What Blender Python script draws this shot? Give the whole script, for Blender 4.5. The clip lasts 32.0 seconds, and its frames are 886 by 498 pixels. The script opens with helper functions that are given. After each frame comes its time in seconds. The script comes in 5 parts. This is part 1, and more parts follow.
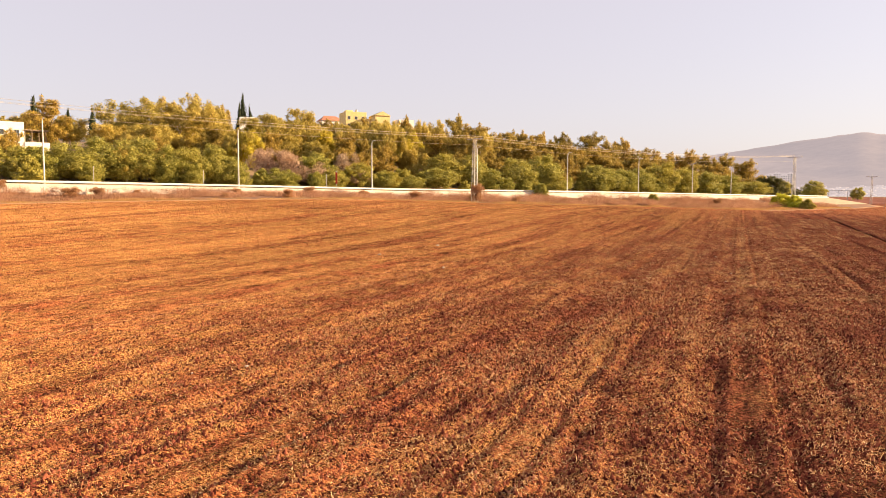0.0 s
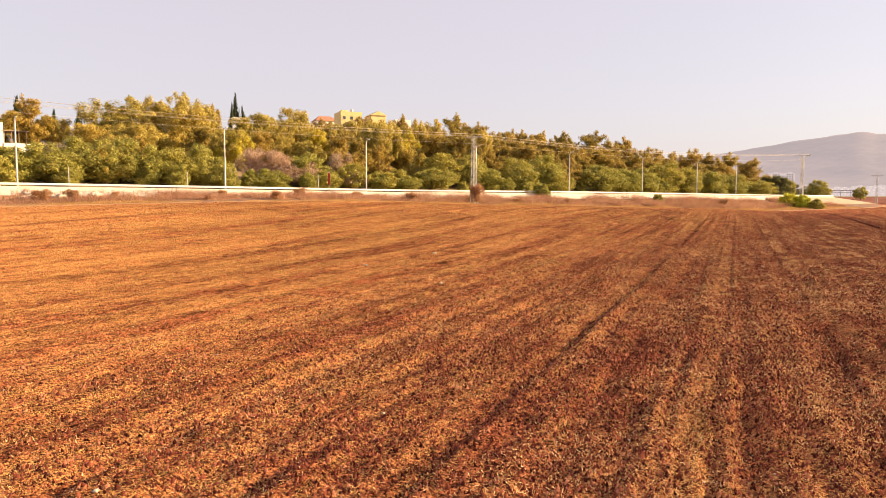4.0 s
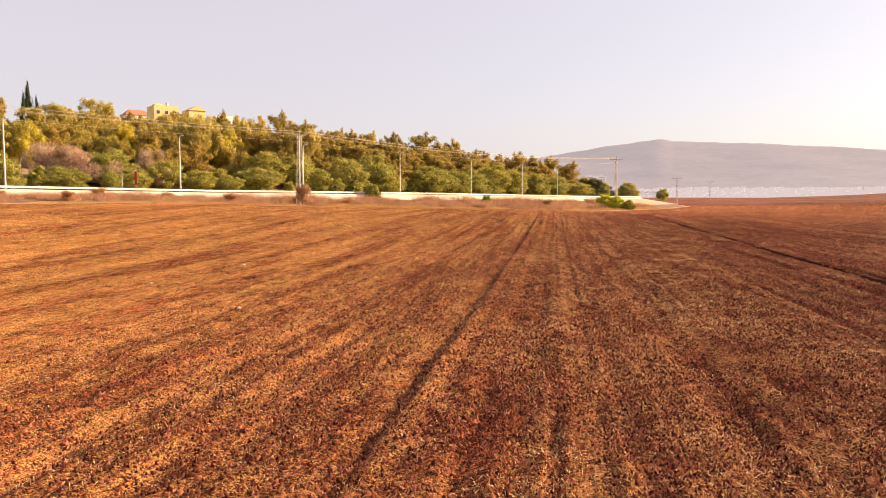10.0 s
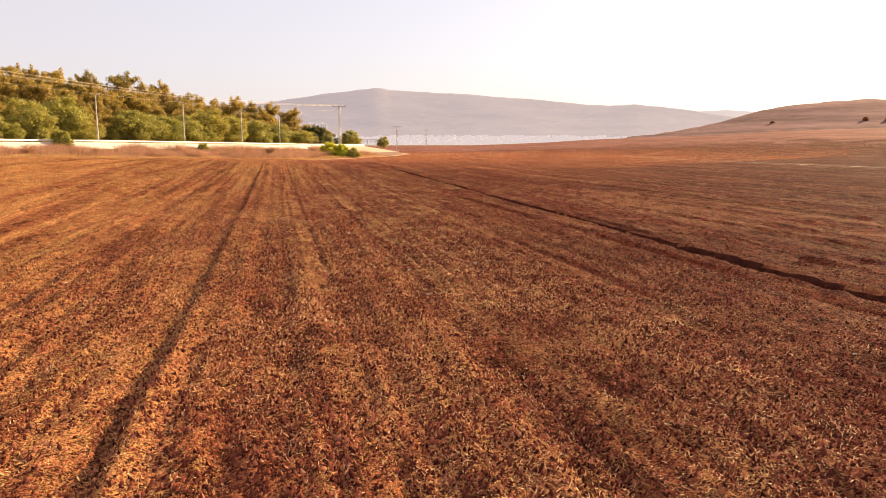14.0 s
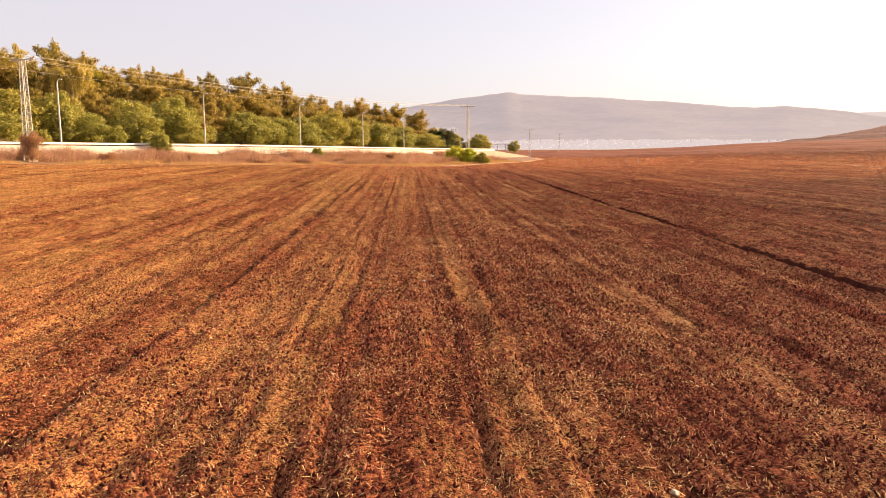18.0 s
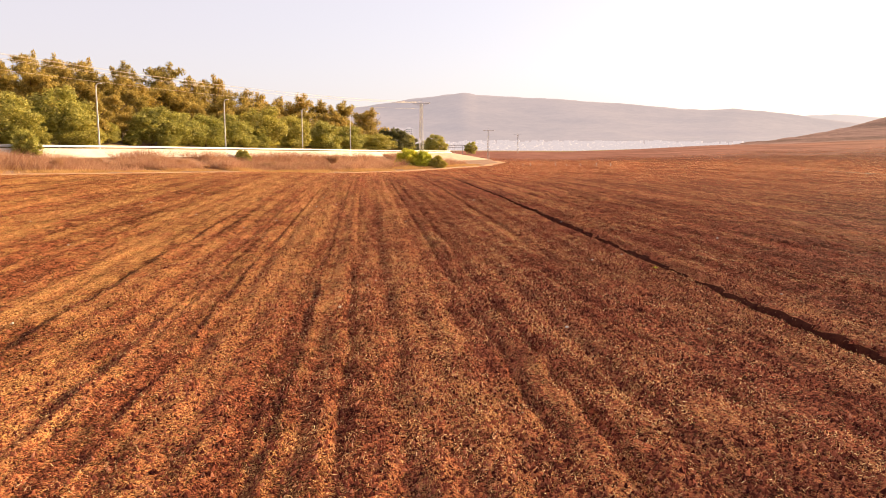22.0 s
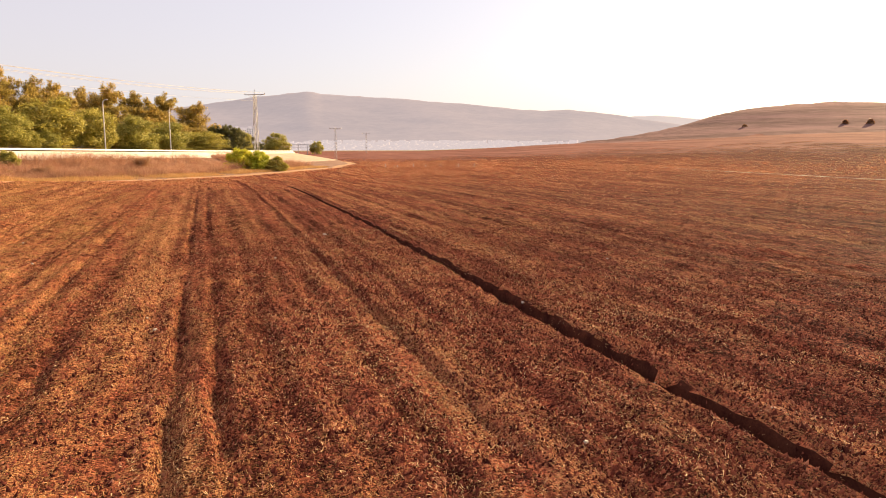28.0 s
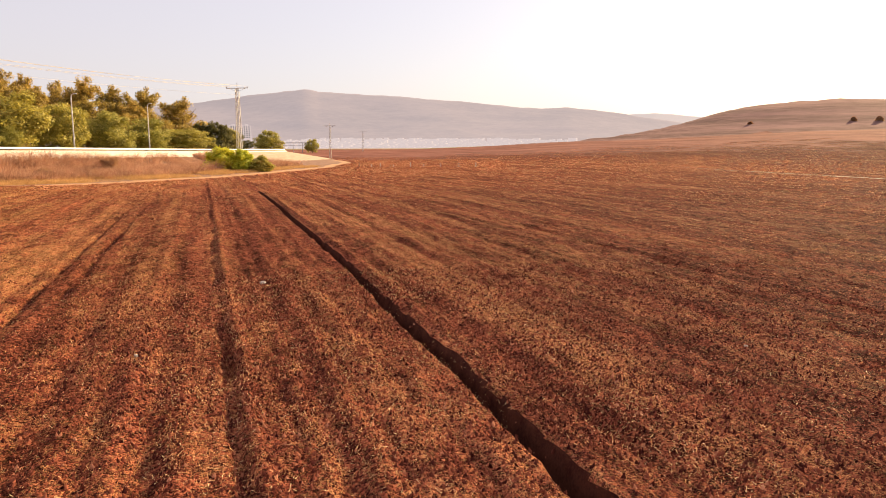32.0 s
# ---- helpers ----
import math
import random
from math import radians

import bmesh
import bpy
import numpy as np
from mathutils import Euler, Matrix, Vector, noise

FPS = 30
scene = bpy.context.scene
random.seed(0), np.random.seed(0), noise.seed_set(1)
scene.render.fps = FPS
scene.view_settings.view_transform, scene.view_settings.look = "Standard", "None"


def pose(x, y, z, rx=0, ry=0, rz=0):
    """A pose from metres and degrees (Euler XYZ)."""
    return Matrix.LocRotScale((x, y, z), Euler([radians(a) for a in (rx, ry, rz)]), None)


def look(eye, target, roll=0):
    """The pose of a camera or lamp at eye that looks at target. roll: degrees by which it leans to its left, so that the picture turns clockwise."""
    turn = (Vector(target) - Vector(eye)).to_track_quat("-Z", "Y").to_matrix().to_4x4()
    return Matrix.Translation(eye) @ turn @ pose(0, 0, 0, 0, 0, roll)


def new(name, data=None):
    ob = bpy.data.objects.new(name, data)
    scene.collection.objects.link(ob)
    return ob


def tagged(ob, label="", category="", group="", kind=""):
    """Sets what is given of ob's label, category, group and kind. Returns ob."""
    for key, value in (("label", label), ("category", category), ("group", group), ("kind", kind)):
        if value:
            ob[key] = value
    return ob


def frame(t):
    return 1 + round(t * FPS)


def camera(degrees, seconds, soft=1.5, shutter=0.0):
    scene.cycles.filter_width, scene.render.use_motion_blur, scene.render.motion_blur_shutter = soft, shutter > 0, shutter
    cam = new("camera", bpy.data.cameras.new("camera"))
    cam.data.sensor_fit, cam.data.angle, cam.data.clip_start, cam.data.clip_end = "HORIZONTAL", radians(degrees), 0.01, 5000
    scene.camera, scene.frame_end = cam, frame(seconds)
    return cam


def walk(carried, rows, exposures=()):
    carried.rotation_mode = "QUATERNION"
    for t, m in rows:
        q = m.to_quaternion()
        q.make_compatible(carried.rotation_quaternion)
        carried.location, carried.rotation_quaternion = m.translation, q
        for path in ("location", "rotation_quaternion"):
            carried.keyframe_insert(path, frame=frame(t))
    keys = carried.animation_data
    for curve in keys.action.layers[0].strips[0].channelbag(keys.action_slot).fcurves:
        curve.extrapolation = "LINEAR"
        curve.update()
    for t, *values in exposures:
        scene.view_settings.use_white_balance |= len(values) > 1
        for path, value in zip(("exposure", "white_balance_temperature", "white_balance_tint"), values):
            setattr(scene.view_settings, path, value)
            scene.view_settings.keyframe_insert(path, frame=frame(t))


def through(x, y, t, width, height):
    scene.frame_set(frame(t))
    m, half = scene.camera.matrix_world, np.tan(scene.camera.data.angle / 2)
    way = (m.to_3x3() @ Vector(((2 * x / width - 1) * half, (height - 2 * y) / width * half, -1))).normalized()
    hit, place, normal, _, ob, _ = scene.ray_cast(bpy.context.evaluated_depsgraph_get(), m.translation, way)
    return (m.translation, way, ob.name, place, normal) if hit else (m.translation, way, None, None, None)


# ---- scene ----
# Seconds, place, tilt, heading and lean of the camera as it drifts over the field.
PATH = (
    (0.0, 0.02, 1.21, 3.74, -4.35, 0.89, 0.28),
    (0.5, 0.01, 1.95, 3.71, -4.30, 0.87, 0.24),
    (1.0, 0.02, 2.80, 3.71, -4.28, 0.92, 0.20),
    (1.5, -0.03, 3.71, 3.65, -4.23, 0.82, 0.18),
    (2.0, 0.02, 4.56, 3.65, -4.25, 0.92, 0.09),
    (2.5, -0.05, 5.50, 3.66, -4.39, 0.77, 0.14),
    (3.0, -0.00, 6.28, 3.64, -4.25, 0.89, 0.05),
    (3.5, -0.02, 7.10, 3.64, -4.23, 0.83, 0.04),
    (5.5, -0.20, 8.93, 3.68, -4.17, -0.54, -0.02),
    (6.0, -0.24, 8.87, 3.71, -4.24, -2.83, 0.07),
    (6.5, -0.23, 8.77, 3.72, -4.23, -9.25, 0.13),
    (7.0, -0.29, 8.75, 3.73, -4.22, -12.64, 0.25),
    (7.5, -0.27, 8.86, 3.73, -4.22, -12.67, 0.26),
    (8.0, -0.11, 9.32, 3.71, -4.19, -12.61, 0.19),
    (8.5, 0.08, 10.05, 3.73, -4.17, -12.63, 0.15),
    (9.0, 0.36, 10.98, 3.71, -4.14, -12.58, 0.10),
    (9.5, 0.63, 11.99, 3.72, -4.20, -12.64, 0.10),
    (10.0, 0.91, 13.03, 3.69, -4.14, -12.61, 0.05),
    (10.5, 1.18, 14.07, 3.70, -4.58, -12.61, 0.00),
    (11.0, 1.37, 14.91, 3.72, -5.65, -12.68, 0.07),
    (11.5, 1.42, 15.17, 3.70, -6.57, -12.71, 0.07),
    (12.0, 1.42, 15.20, 3.72, -7.37, -12.73, 0.09),
    (12.5, 1.45, 15.21, 3.72, -7.89, -12.68, -0.01),
    (13.0, 1.57, 15.65, 3.72, -8.22, -12.69, -0.05),
    (13.5, 1.97, 16.50, 3.76, -8.39, -21.80, -0.23),
    (14.0, 2.21, 17.67, 3.72, -8.27, -34.45, -0.08),
    (14.5, 2.88, 19.36, 3.70, -8.20, -34.87, -0.20),
    (16.5, 8.53, 31.64, 3.49, -8.01, -35.43, -0.18),
    (17.0, 10.14, 34.12, 3.56, -8.00, -35.45, -0.16),
    (17.5, 11.86, 36.66, 3.66, -8.06, -34.66, -0.13),
    (18.0, 13.77, 39.37, 3.67, -7.89, -24.19, -0.12),
    (18.5, 15.60, 42.07, 3.75, -7.91, -16.45, 0.14),
    (19.0, 17.13, 44.51, 3.82, -7.92, -16.29, 0.13),
    (19.5, 18.54, 47.02, 3.90, -7.88, -16.21, 0.09),
    (20.0, 19.99, 49.78, 4.01, -7.88, -16.04, 0.01),
    (20.5, 21.31, 52.63, 4.09, -7.84, -16.02, -0.00),
    (21.0, 22.56, 55.37, 4.19, -7.90, -21.43, -0.01),
    (21.5, 23.71, 58.05, 4.22, -7.93, -26.54, 0.14),
    (22.0, 24.71, 60.32, 4.26, -7.87, -27.71, 0.15),
    (22.5, 25.45, 61.99, 4.28, -7.85, -27.75, 0.07),
    (23.0, 26.14, 63.45, 4.30, -7.83, -27.65, 0.04),
    (23.5, 26.74, 64.80, 4.32, -7.91, -27.71, 0.04),
    (24.0, 27.45, 66.22, 4.34, -7.93, -27.62, 0.01),
    (24.5, 28.24, 67.70, 4.35, -7.95, -30.34, 0.00),
    (25.0, 29.15, 69.41, 4.31, -7.93, -36.89, -0.01),
    (25.5, 30.17, 71.30, 4.22, -7.90, -39.14, 0.04),
    (27.5, 35.34, 79.43, 4.19, -7.90, -39.78, -0.20),
    (28.0, 36.74, 81.26, 4.17, -7.88, -39.80, -0.13),
    (28.5, 37.96, 82.85, 4.17, -7.84, -39.78, -0.07),
    (29.0, 39.11, 84.34, 4.18, -7.91, -39.80, -0.02),
    (29.5, 40.18, 85.70, 4.17, -7.91, -39.81, -0.09),
    (30.0, 41.18, 86.93, 4.19, -7.97, -39.84, -0.16),
    (30.5, 42.08, 88.02, 4.20, -8.05, -39.92, -0.20),
    (31.0, 43.01, 89.11, 4.20, -8.08, -39.88, -0.18),
    (31.5, 43.72, 89.96, 4.22, -8.06, -39.90, -0.17),
    (32.0, 44.43, 90.81, 4.24, -8.04, -39.92, -0.17),
)
cam = camera(63.5, 32.0, soft=0.6)
walk(cam, [(t, pose(x, y, z, 90 + tilt, 0, heading) @ pose(0, 0, 0, 0, 0, lean)) for t, x, y, z, tilt, heading, lean in PATH],
     [(t, stops, 6500, 10) for t, stops in ((0.0, 1.57), (8.0, 1.56), (11.0, 1.60), (13.0, 1.74), (14.0, 1.64), (16.0, 1.58), (17.0, 1.56), (18.0, 1.64), (20.0, 1.76), (22.0, 1.70), (24.0, 1.67), (28.0, 1.56), (32.0, 1.54))])

# ---- light ----
SUN_AZ, SUN_EL = radians(82), radians(20)
world = bpy.data.worlds.new("sky")
scene.world = world
world.use_nodes = True
wn = world.node_tree
sky = wn.nodes.new("ShaderNodeTexSky")
sky.sky_type = "NISHITA"
sky.sun_disc = False
sky.sun_elevation, sky.sun_rotation = SUN_EL, SUN_AZ
sky.air_density, sky.dust_density, sky.ozone_density = 1.0, 2.0, 2.0
haze = wn.nodes.new("ShaderNodeMix")  # the pale evening haze that veils the whole sky
haze.data_type = "RGBA"
haze.inputs[0].default_value = 0.86
haze.inputs[7].default_value = (1.66, 1.42, 1.46, 1)
wn.links.new(sky.outputs[0], haze.inputs[6])
wn.links.new(haze.outputs[2], wn.nodes["Background"].inputs[0])
wn.nodes["Background"].inputs[1].default_value = 0.15
sun_data = bpy.data.lights.new("sun", "SUN")
sun_data.energy, sun_data.angle, sun_data.color = 5.0, radians(0.6), (1.0, 0.73, 0.42)
sun = new("sun", sun_data)
sun.matrix_world = look((0, 0, 0), (-math.sin(SUN_AZ) * math.cos(SUN_EL), -math.cos(SUN_AZ) * math.cos(SUN_EL), -math.sin(SUN_EL)))


# ---- materials ----
class Nodes:
    """A small writer of node materials."""

    def __init__(self, name, rough=0.8, metal=0.0):
        self.mat = bpy.data.materials.new(name)
        self.mat.use_nodes = True
        self.tree = self.mat.node_tree
        self.bsdf = self.tree.nodes["Principled BSDF"]
        self.bsdf.inputs["Roughness"].default_value = rough
        self.bsdf.inputs["Metallic"].default_value = metal
        self.bsdf.inputs["Specular IOR Level"].default_value = 0.25
        self.where = self.tree.nodes.new("ShaderNodeTexCoord").outputs["Object"]

    def link(self, a, b):
        self.tree.links.new(a, b)

    def node(self, kind, **values):
        n = self.tree.nodes.new(kind)
        for key, value in values.items():
            n.inputs[key].default_value = value
        return n

    def turned(self, angle=0.0, scale=(1, 1, 1)):
        n, n2 = self.node("ShaderNodeMapping", Rotation=(0, 0, angle)), self.node("ShaderNodeMapping", Scale=scale)
        self.link(self.where, n.inputs["Vector"])
        self.link(n.outputs[0], n2.inputs["Vector"])
        return n2.outputs[0]

    def noise(self, scale, detail=4.0, rough=0.6, where=None):
        n = self.node("ShaderNodeTexNoise", Scale=scale, Detail=detail, Roughness=rough)
        self.link(where or self.where, n.inputs["Vector"])
        return n.outputs["Fac"]

    def ramp(self, value, *stops):
        n = self.node("ShaderNodeValToRGB")
        while len(n.color_ramp.elements) < len(stops):
            n.color_ramp.elements.new(0.5)
        for e, (at, c) in zip(n.color_ramp.elements, stops):
            e.position, e.color = at, (*c, 1) if len(c) == 3 else c
        self.link(value, n.inputs[0])
        return n.outputs[0]

    def grey(self, value, lo, hi):
        n = self.node("ShaderNodeMapRange")
        n.inputs["From Min"].default_value, n.inputs["From Max"].default_value = lo, hi
        self.link(value, n.inputs["Value"])
        return n.outputs[0]

    def math(self, op, a, b):
        n = self.node("ShaderNodeMath")
        n.operation = op
        for k, v in enumerate((a, b)):
            if isinstance(v, (int, float)):
                n.inputs[k].default_value = v
            else:
                self.link(v, n.inputs[k])
        return n.outputs[0]

    def mix(self, fac, a, b, kind="MIX"):
        n = self.node("ShaderNodeMix")
        n.data_type, n.blend_type = "RGBA", kind
        for k, v in ((0, fac), (6, a), (7, b)):
            if isinstance(v, (int, float)):
                n.inputs[k].default_value = v
            elif isinstance(v, tuple):
                n.inputs[k].default_value = (*v, 1)
            else:
                self.link(v, n.inputs[k])
        return n.outputs[2]

    def random(self):
        return self.node("ShaderNodeObjectInfo").outputs["Random"]

    def island(self):
        return self.node("ShaderNodeNewGeometry").outputs["Random Per Island"]

    def bump(self, value, strength=0.5, distance=0.02):
        n = self.node("ShaderNodeBump", Strength=strength, Distance=distance)
        self.link(value, n.inputs["Height"])
        self.link(n.outputs[0], self.bsdf.inputs["Normal"])

    def done(self, colour):
        if isinstance(colour, tuple):
            self.bsdf.inputs["Base Color"].default_value = (*colour, 1)
        else:
            self.link(colour, self.bsdf.inputs["Base Color"])
        return self.mat


ROWS = radians(21.5)  # the plough's heading, clockwise from +y


def crumbs(m, scale, stretch=(1, 1, 1)):
    """Crumbs of soil: the tone of each, and the relief between them."""
    where = m.turned(ROWS, stretch)
    warp = m.node("ShaderNodeVectorMath")
    warp.operation = "ADD"
    wobble = m.node("ShaderNodeTexNoise", Scale=scale * 1.3, Detail=3.0)
    m.link(where, wobble.inputs["Vector"])
    small = m.node("ShaderNodeVectorMath")
    small.operation = "SCALE"
    small.inputs["Scale"].default_value = 0.3 / scale
    m.link(wobble.outputs["Color"], small.inputs[0])
    m.link(where, warp.inputs[0])
    m.link(small.outputs[0], warp.inputs[1])
    n = m.node("ShaderNodeTexVoronoi", Scale=scale)
    m.link(warp.outputs[0], n.inputs["Vector"])
    tone = m.node("ShaderNodeSeparateColor")
    m.link(n.outputs["Color"], tone.inputs[0])
    return tone.outputs[0], n.outputs["Distance"]


def flecks(m, angle, along, across, lo, hi):
    """Bits of chopped straw that all lie one way."""
    return m.grey(m.noise(1.0, 1.5, 0.5, m.turned(ROWS + angle, (along, across, across))), lo, hi)


def soil_material():
    m = Nodes("soil", 1.0)
    m.bsdf.inputs["Specular IOR Level"].default_value = 0.014
    m.bsdf.inputs["Diffuse Roughness"].default_value = 1.0
    (fine, fine_z), (mid, mid_z), (big, big_z) = crumbs(m, 36), crumbs(m, 17), crumbs(m, 5.5, (1, 0.6, 1))
    tone = m.math("ADD", m.math("MULTIPLY", fine, 0.42), m.math("ADD", m.math("MULTIPLY", mid, 0.34), m.math("MULTIPLY", big, 0.24)))
    base = m.ramp(tone, (0.30, (0.030, 0.0070, 0.0062)), (0.5, (0.166, 0.0455, 0.0255)), (0.72, (0.41, 0.142, 0.063)))
    # stripes along the plough's way, clumps turned up in them, shadow patches painted in
    stripes = m.noise(1.7, 6, 0.72, m.turned(ROWS, (1.0, 0.035, 1.0)))
    clumps = m.noise(1.6, 9, 0.8, m.turned(ROWS, (1.0, 0.28, 1.0)))
    scratch = m.noise(6.5, 4, 0.75, m.turned(ROWS, (1.0, 0.09, 1.0)))  # fine lines that the tines drew
    row_shade = m.math("ADD", m.math("MULTIPLY", stripes, 0.42), m.math("ADD", m.math("MULTIPLY", clumps, 0.34), m.math("MULTIPLY", scratch, 0.24)))
    base = m.mix(1.0, base, m.ramp(row_shade, (0.42, (0.43, 0.38, 0.41)), (0.5, (1, 1, 1)), (0.58, (1.40, 1.44, 1.36))), "MULTIPLY")
    passes = m.noise(0.42, 3, 0.6, m.turned(ROWS, (1.0, 0.012, 1.0)))  # one pass of the plough drier than the next
    base = m.mix(1.0, base, m.ramp(passes, (0.36, (0.76, 0.74, 0.75)), (0.5, (1, 1, 1)), (0.64, (1.22, 1.25, 1.20))), "MULTIPLY")
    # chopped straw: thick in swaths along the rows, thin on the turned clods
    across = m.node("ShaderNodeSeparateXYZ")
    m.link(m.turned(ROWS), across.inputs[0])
    # straw share and brightness across the rows, after how the sun strikes them
    lit_side = m.grey(m.math("ADD", across.outputs[0], m.math("MULTIPLY", m.noise(0.10, 3), 12.0)), 40.0, -24.0)
    swath = m.math("ADD", m.math("MULTIPLY", m.noise(0.55, 5, 0.62, m.turned(ROWS, (1.0, 0.05, 1.0))), 0.45),
                   m.math("MULTIPLY", m.noise(1.3, 9, 0.82, m.turned(ROWS + 0.2, (1.0, 0.33, 1.0))), 0.55))
    swath = m.math("ADD", m.math("MULTIPLY", swath, 0.75), m.math("MULTIPLY", m.noise(8.0, 5, 0.8, m.turned(ROWS, (1.0, 0.14, 1.0))), 0.25))
    swath = m.grey(m.math("ADD", swath, m.math("MULTIPLY", lit_side, 0.045)), 0.49, 0.585)
    bits = m.math("MAXIMUM", flecks(m, 0.5, 9, 62, 0.565, 0.60), m.math("MAXIMUM", flecks(m, 1.6, 8, 56, 0.575, 0.61), flecks(m, 2.7, 9, 60, 0.575, 0.61)))
    dust = m.grey(m.noise(34, 5, 0.8), 0.52, 0.62)
    straw = m.math("MULTIPLY", m.math("ADD", m.math("MULTIPLY", bits, 0.85), m.math("MULTIPLY", dust, 0.22)), m.math("ADD", m.math("MULTIPLY", swath, 0.92), 0.08))
    base = m.mix(straw, base, m.mix(m.noise(23, 3), (0.62, 0.29, 0.085), (0.90, 0.58, 0.22)))
    base = m.mix(1.0, base, m.ramp(m.noise(0.05, 5), (0.35, (0.88, 0.87, 0.86)), (0.65, (1.12, 1.12, 1.11))), "MULTIPLY")
    # lighter and darker sides, as the sun strikes them, painted into the soil
    base = m.mix(1.0, base, m.ramp(lit_side, (0.0, (1.20, 1.04, 1.18)), (0.25, (1.28, 1.09, 1.24)), (0.42, (1.04, 0.87, 1.02)), (0.56, (1.07, 0.99, 1.0)), (1.0, (1.22, 1.18, 1.04))), "MULTIPLY")
    relief = m.math("ADD", m.math("MULTIPLY", fine_z, -0.5), m.math("ADD", m.math("MULTIPLY", mid_z, -1.3), m.math("MULTIPLY", big_z, -1.2)))
    relief = m.math("ADD", relief, m.math("ADD", m.math("MULTIPLY", clumps, 1.6), m.math("MULTIPLY", scratch, 0.8)))
    m.bump(m.math("ADD", relief, m.math("ADD", m.math("MULTIPLY", m.noise(14, 7, 0.8), 1.3), m.math("MULTIPLY", bits, 0.05))), 0.9, 0.058)
    return m.done(base)


def clod_material():
    m = Nodes("clod", 1.0)
    m.bsdf.inputs["Specular IOR Level"].default_value = 0.014
    m.bsdf.inputs["Diffuse Roughness"].default_value = 1.0
    c = m.ramp(m.island(), (0.0, (0.040, 0.0095, 0.0080)), (0.5, (0.172, 0.045, 0.0275)), (0.85, (0.34, 0.104, 0.055)), (1.0, (0.52, 0.22, 0.12)))
    m.bump(m.noise(45, 4, 0.7), 0.6, 0.015)
    return m.done(m.mix(1.0, c, m.ramp(m.noise(0.5, 4), (0.35, (0.8, 0.8, 0.8)), (0.65, (1.15, 1.15, 1.15))), "MULTIPLY"))


def varied(name, rough, dark, light, big=0.6, fine=12.0, bump=0.3, depth=0.02, metal=0.0):
    """A surface whose colour wanders between two tones at two scales, with fine relief."""
    m = Nodes(name, rough, metal)
    k = m.math("ADD", m.math("MULTIPLY", m.noise(big, 5), 0.6), m.math("MULTIPLY", m.noise(fine, 5, 0.7), 0.4))
    c = m.ramp(k, (0.35, dark), (0.65, light))
    if bump:
        m.bump(m.noise(fine * 2.5, 5, 0.7), bump, depth)
    return m.done(c)


def islands(name, rough, *tones, through=0.0):
    """Each blade, leaf or box of a joined mesh takes its own tone."""
    m = Nodes(name, rough)
    steps = [(i / max(1, len(tones) - 1), c) for i, c in enumerate(tones)]
    c = m.ramp(m.island(), *steps)
    c = m.mix(1.0, c, m.ramp(m.noise(0.4, 3), (0.35, (0.75, 0.75, 0.75)), (0.65, (1.2, 1.2, 1.2))), "MULTIPLY")
    m.done(c)
    if through:
        leaf(m, c, through)
    return m.mat


def leaf(m, colour, share):
    t = m.node("ShaderNodeBsdfTranslucent")
    m.link(colour, t.inputs[0])
    mixer = m.node("ShaderNodeMixShader", Fac=share)
    m.link(m.bsdf.outputs[0], mixer.inputs[1])
    m.link(t.outputs[0], mixer.inputs[2])
    m.link(mixer.outputs[0], m.tree.nodes["Material Output"].inputs[0])


def foliage(name, dark, light, accent, spread=0.5):
    """Leaves: each leaf clump its own tone, each tree its own tint."""
    m = Nodes(name, 0.6)
    c = m.ramp(m.island(), (0.0, dark), (0.75, light), (1.0, accent))
    tint = m.ramp(m.random(), (0.0, (0.72, 0.78, 0.62)), (0.5, (1, 1, 1)), (1.0, (1.18, 1.08, 0.85)))
    c = m.mix(spread, c, m.mix(1.0, c, tint, "MULTIPLY"))
    m.done(c)
    leaf(m, c, 0.38)
    return m.mat


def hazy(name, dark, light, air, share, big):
    """Far country, with the warm evening air's scattered light painted on as emission."""
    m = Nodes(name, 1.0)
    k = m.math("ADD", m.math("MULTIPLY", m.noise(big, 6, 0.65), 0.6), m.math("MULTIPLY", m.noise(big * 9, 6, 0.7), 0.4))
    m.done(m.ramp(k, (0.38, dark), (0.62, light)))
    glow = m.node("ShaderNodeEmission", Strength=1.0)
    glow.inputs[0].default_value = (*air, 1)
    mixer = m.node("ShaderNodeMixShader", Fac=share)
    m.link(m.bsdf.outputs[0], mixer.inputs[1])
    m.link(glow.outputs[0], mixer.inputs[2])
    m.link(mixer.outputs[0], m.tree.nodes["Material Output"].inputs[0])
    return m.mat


def dusty(name, dark, light, big, flat=(1, 1, 1)):
    """Dry dusty ground without any gloss; flat draws its patches out into level bands."""
    m = Nodes(name, 1.0)
    m.bsdf.inputs["Specular IOR Level"].default_value = 0.014
    where = m.turned(0.0, flat)
    k = m.math("ADD", m.math("MULTIPLY", m.noise(big, 6, 0.65, where), 0.6), m.math("MULTIPLY", m.noise(big * 9, 6, 0.7, where), 0.4))
    m.bump(m.noise(big * 30, 5, 0.7), 0.4, 0.05)
    return m.done(m.ramp(k, (0.38, dark), (0.62, light)))


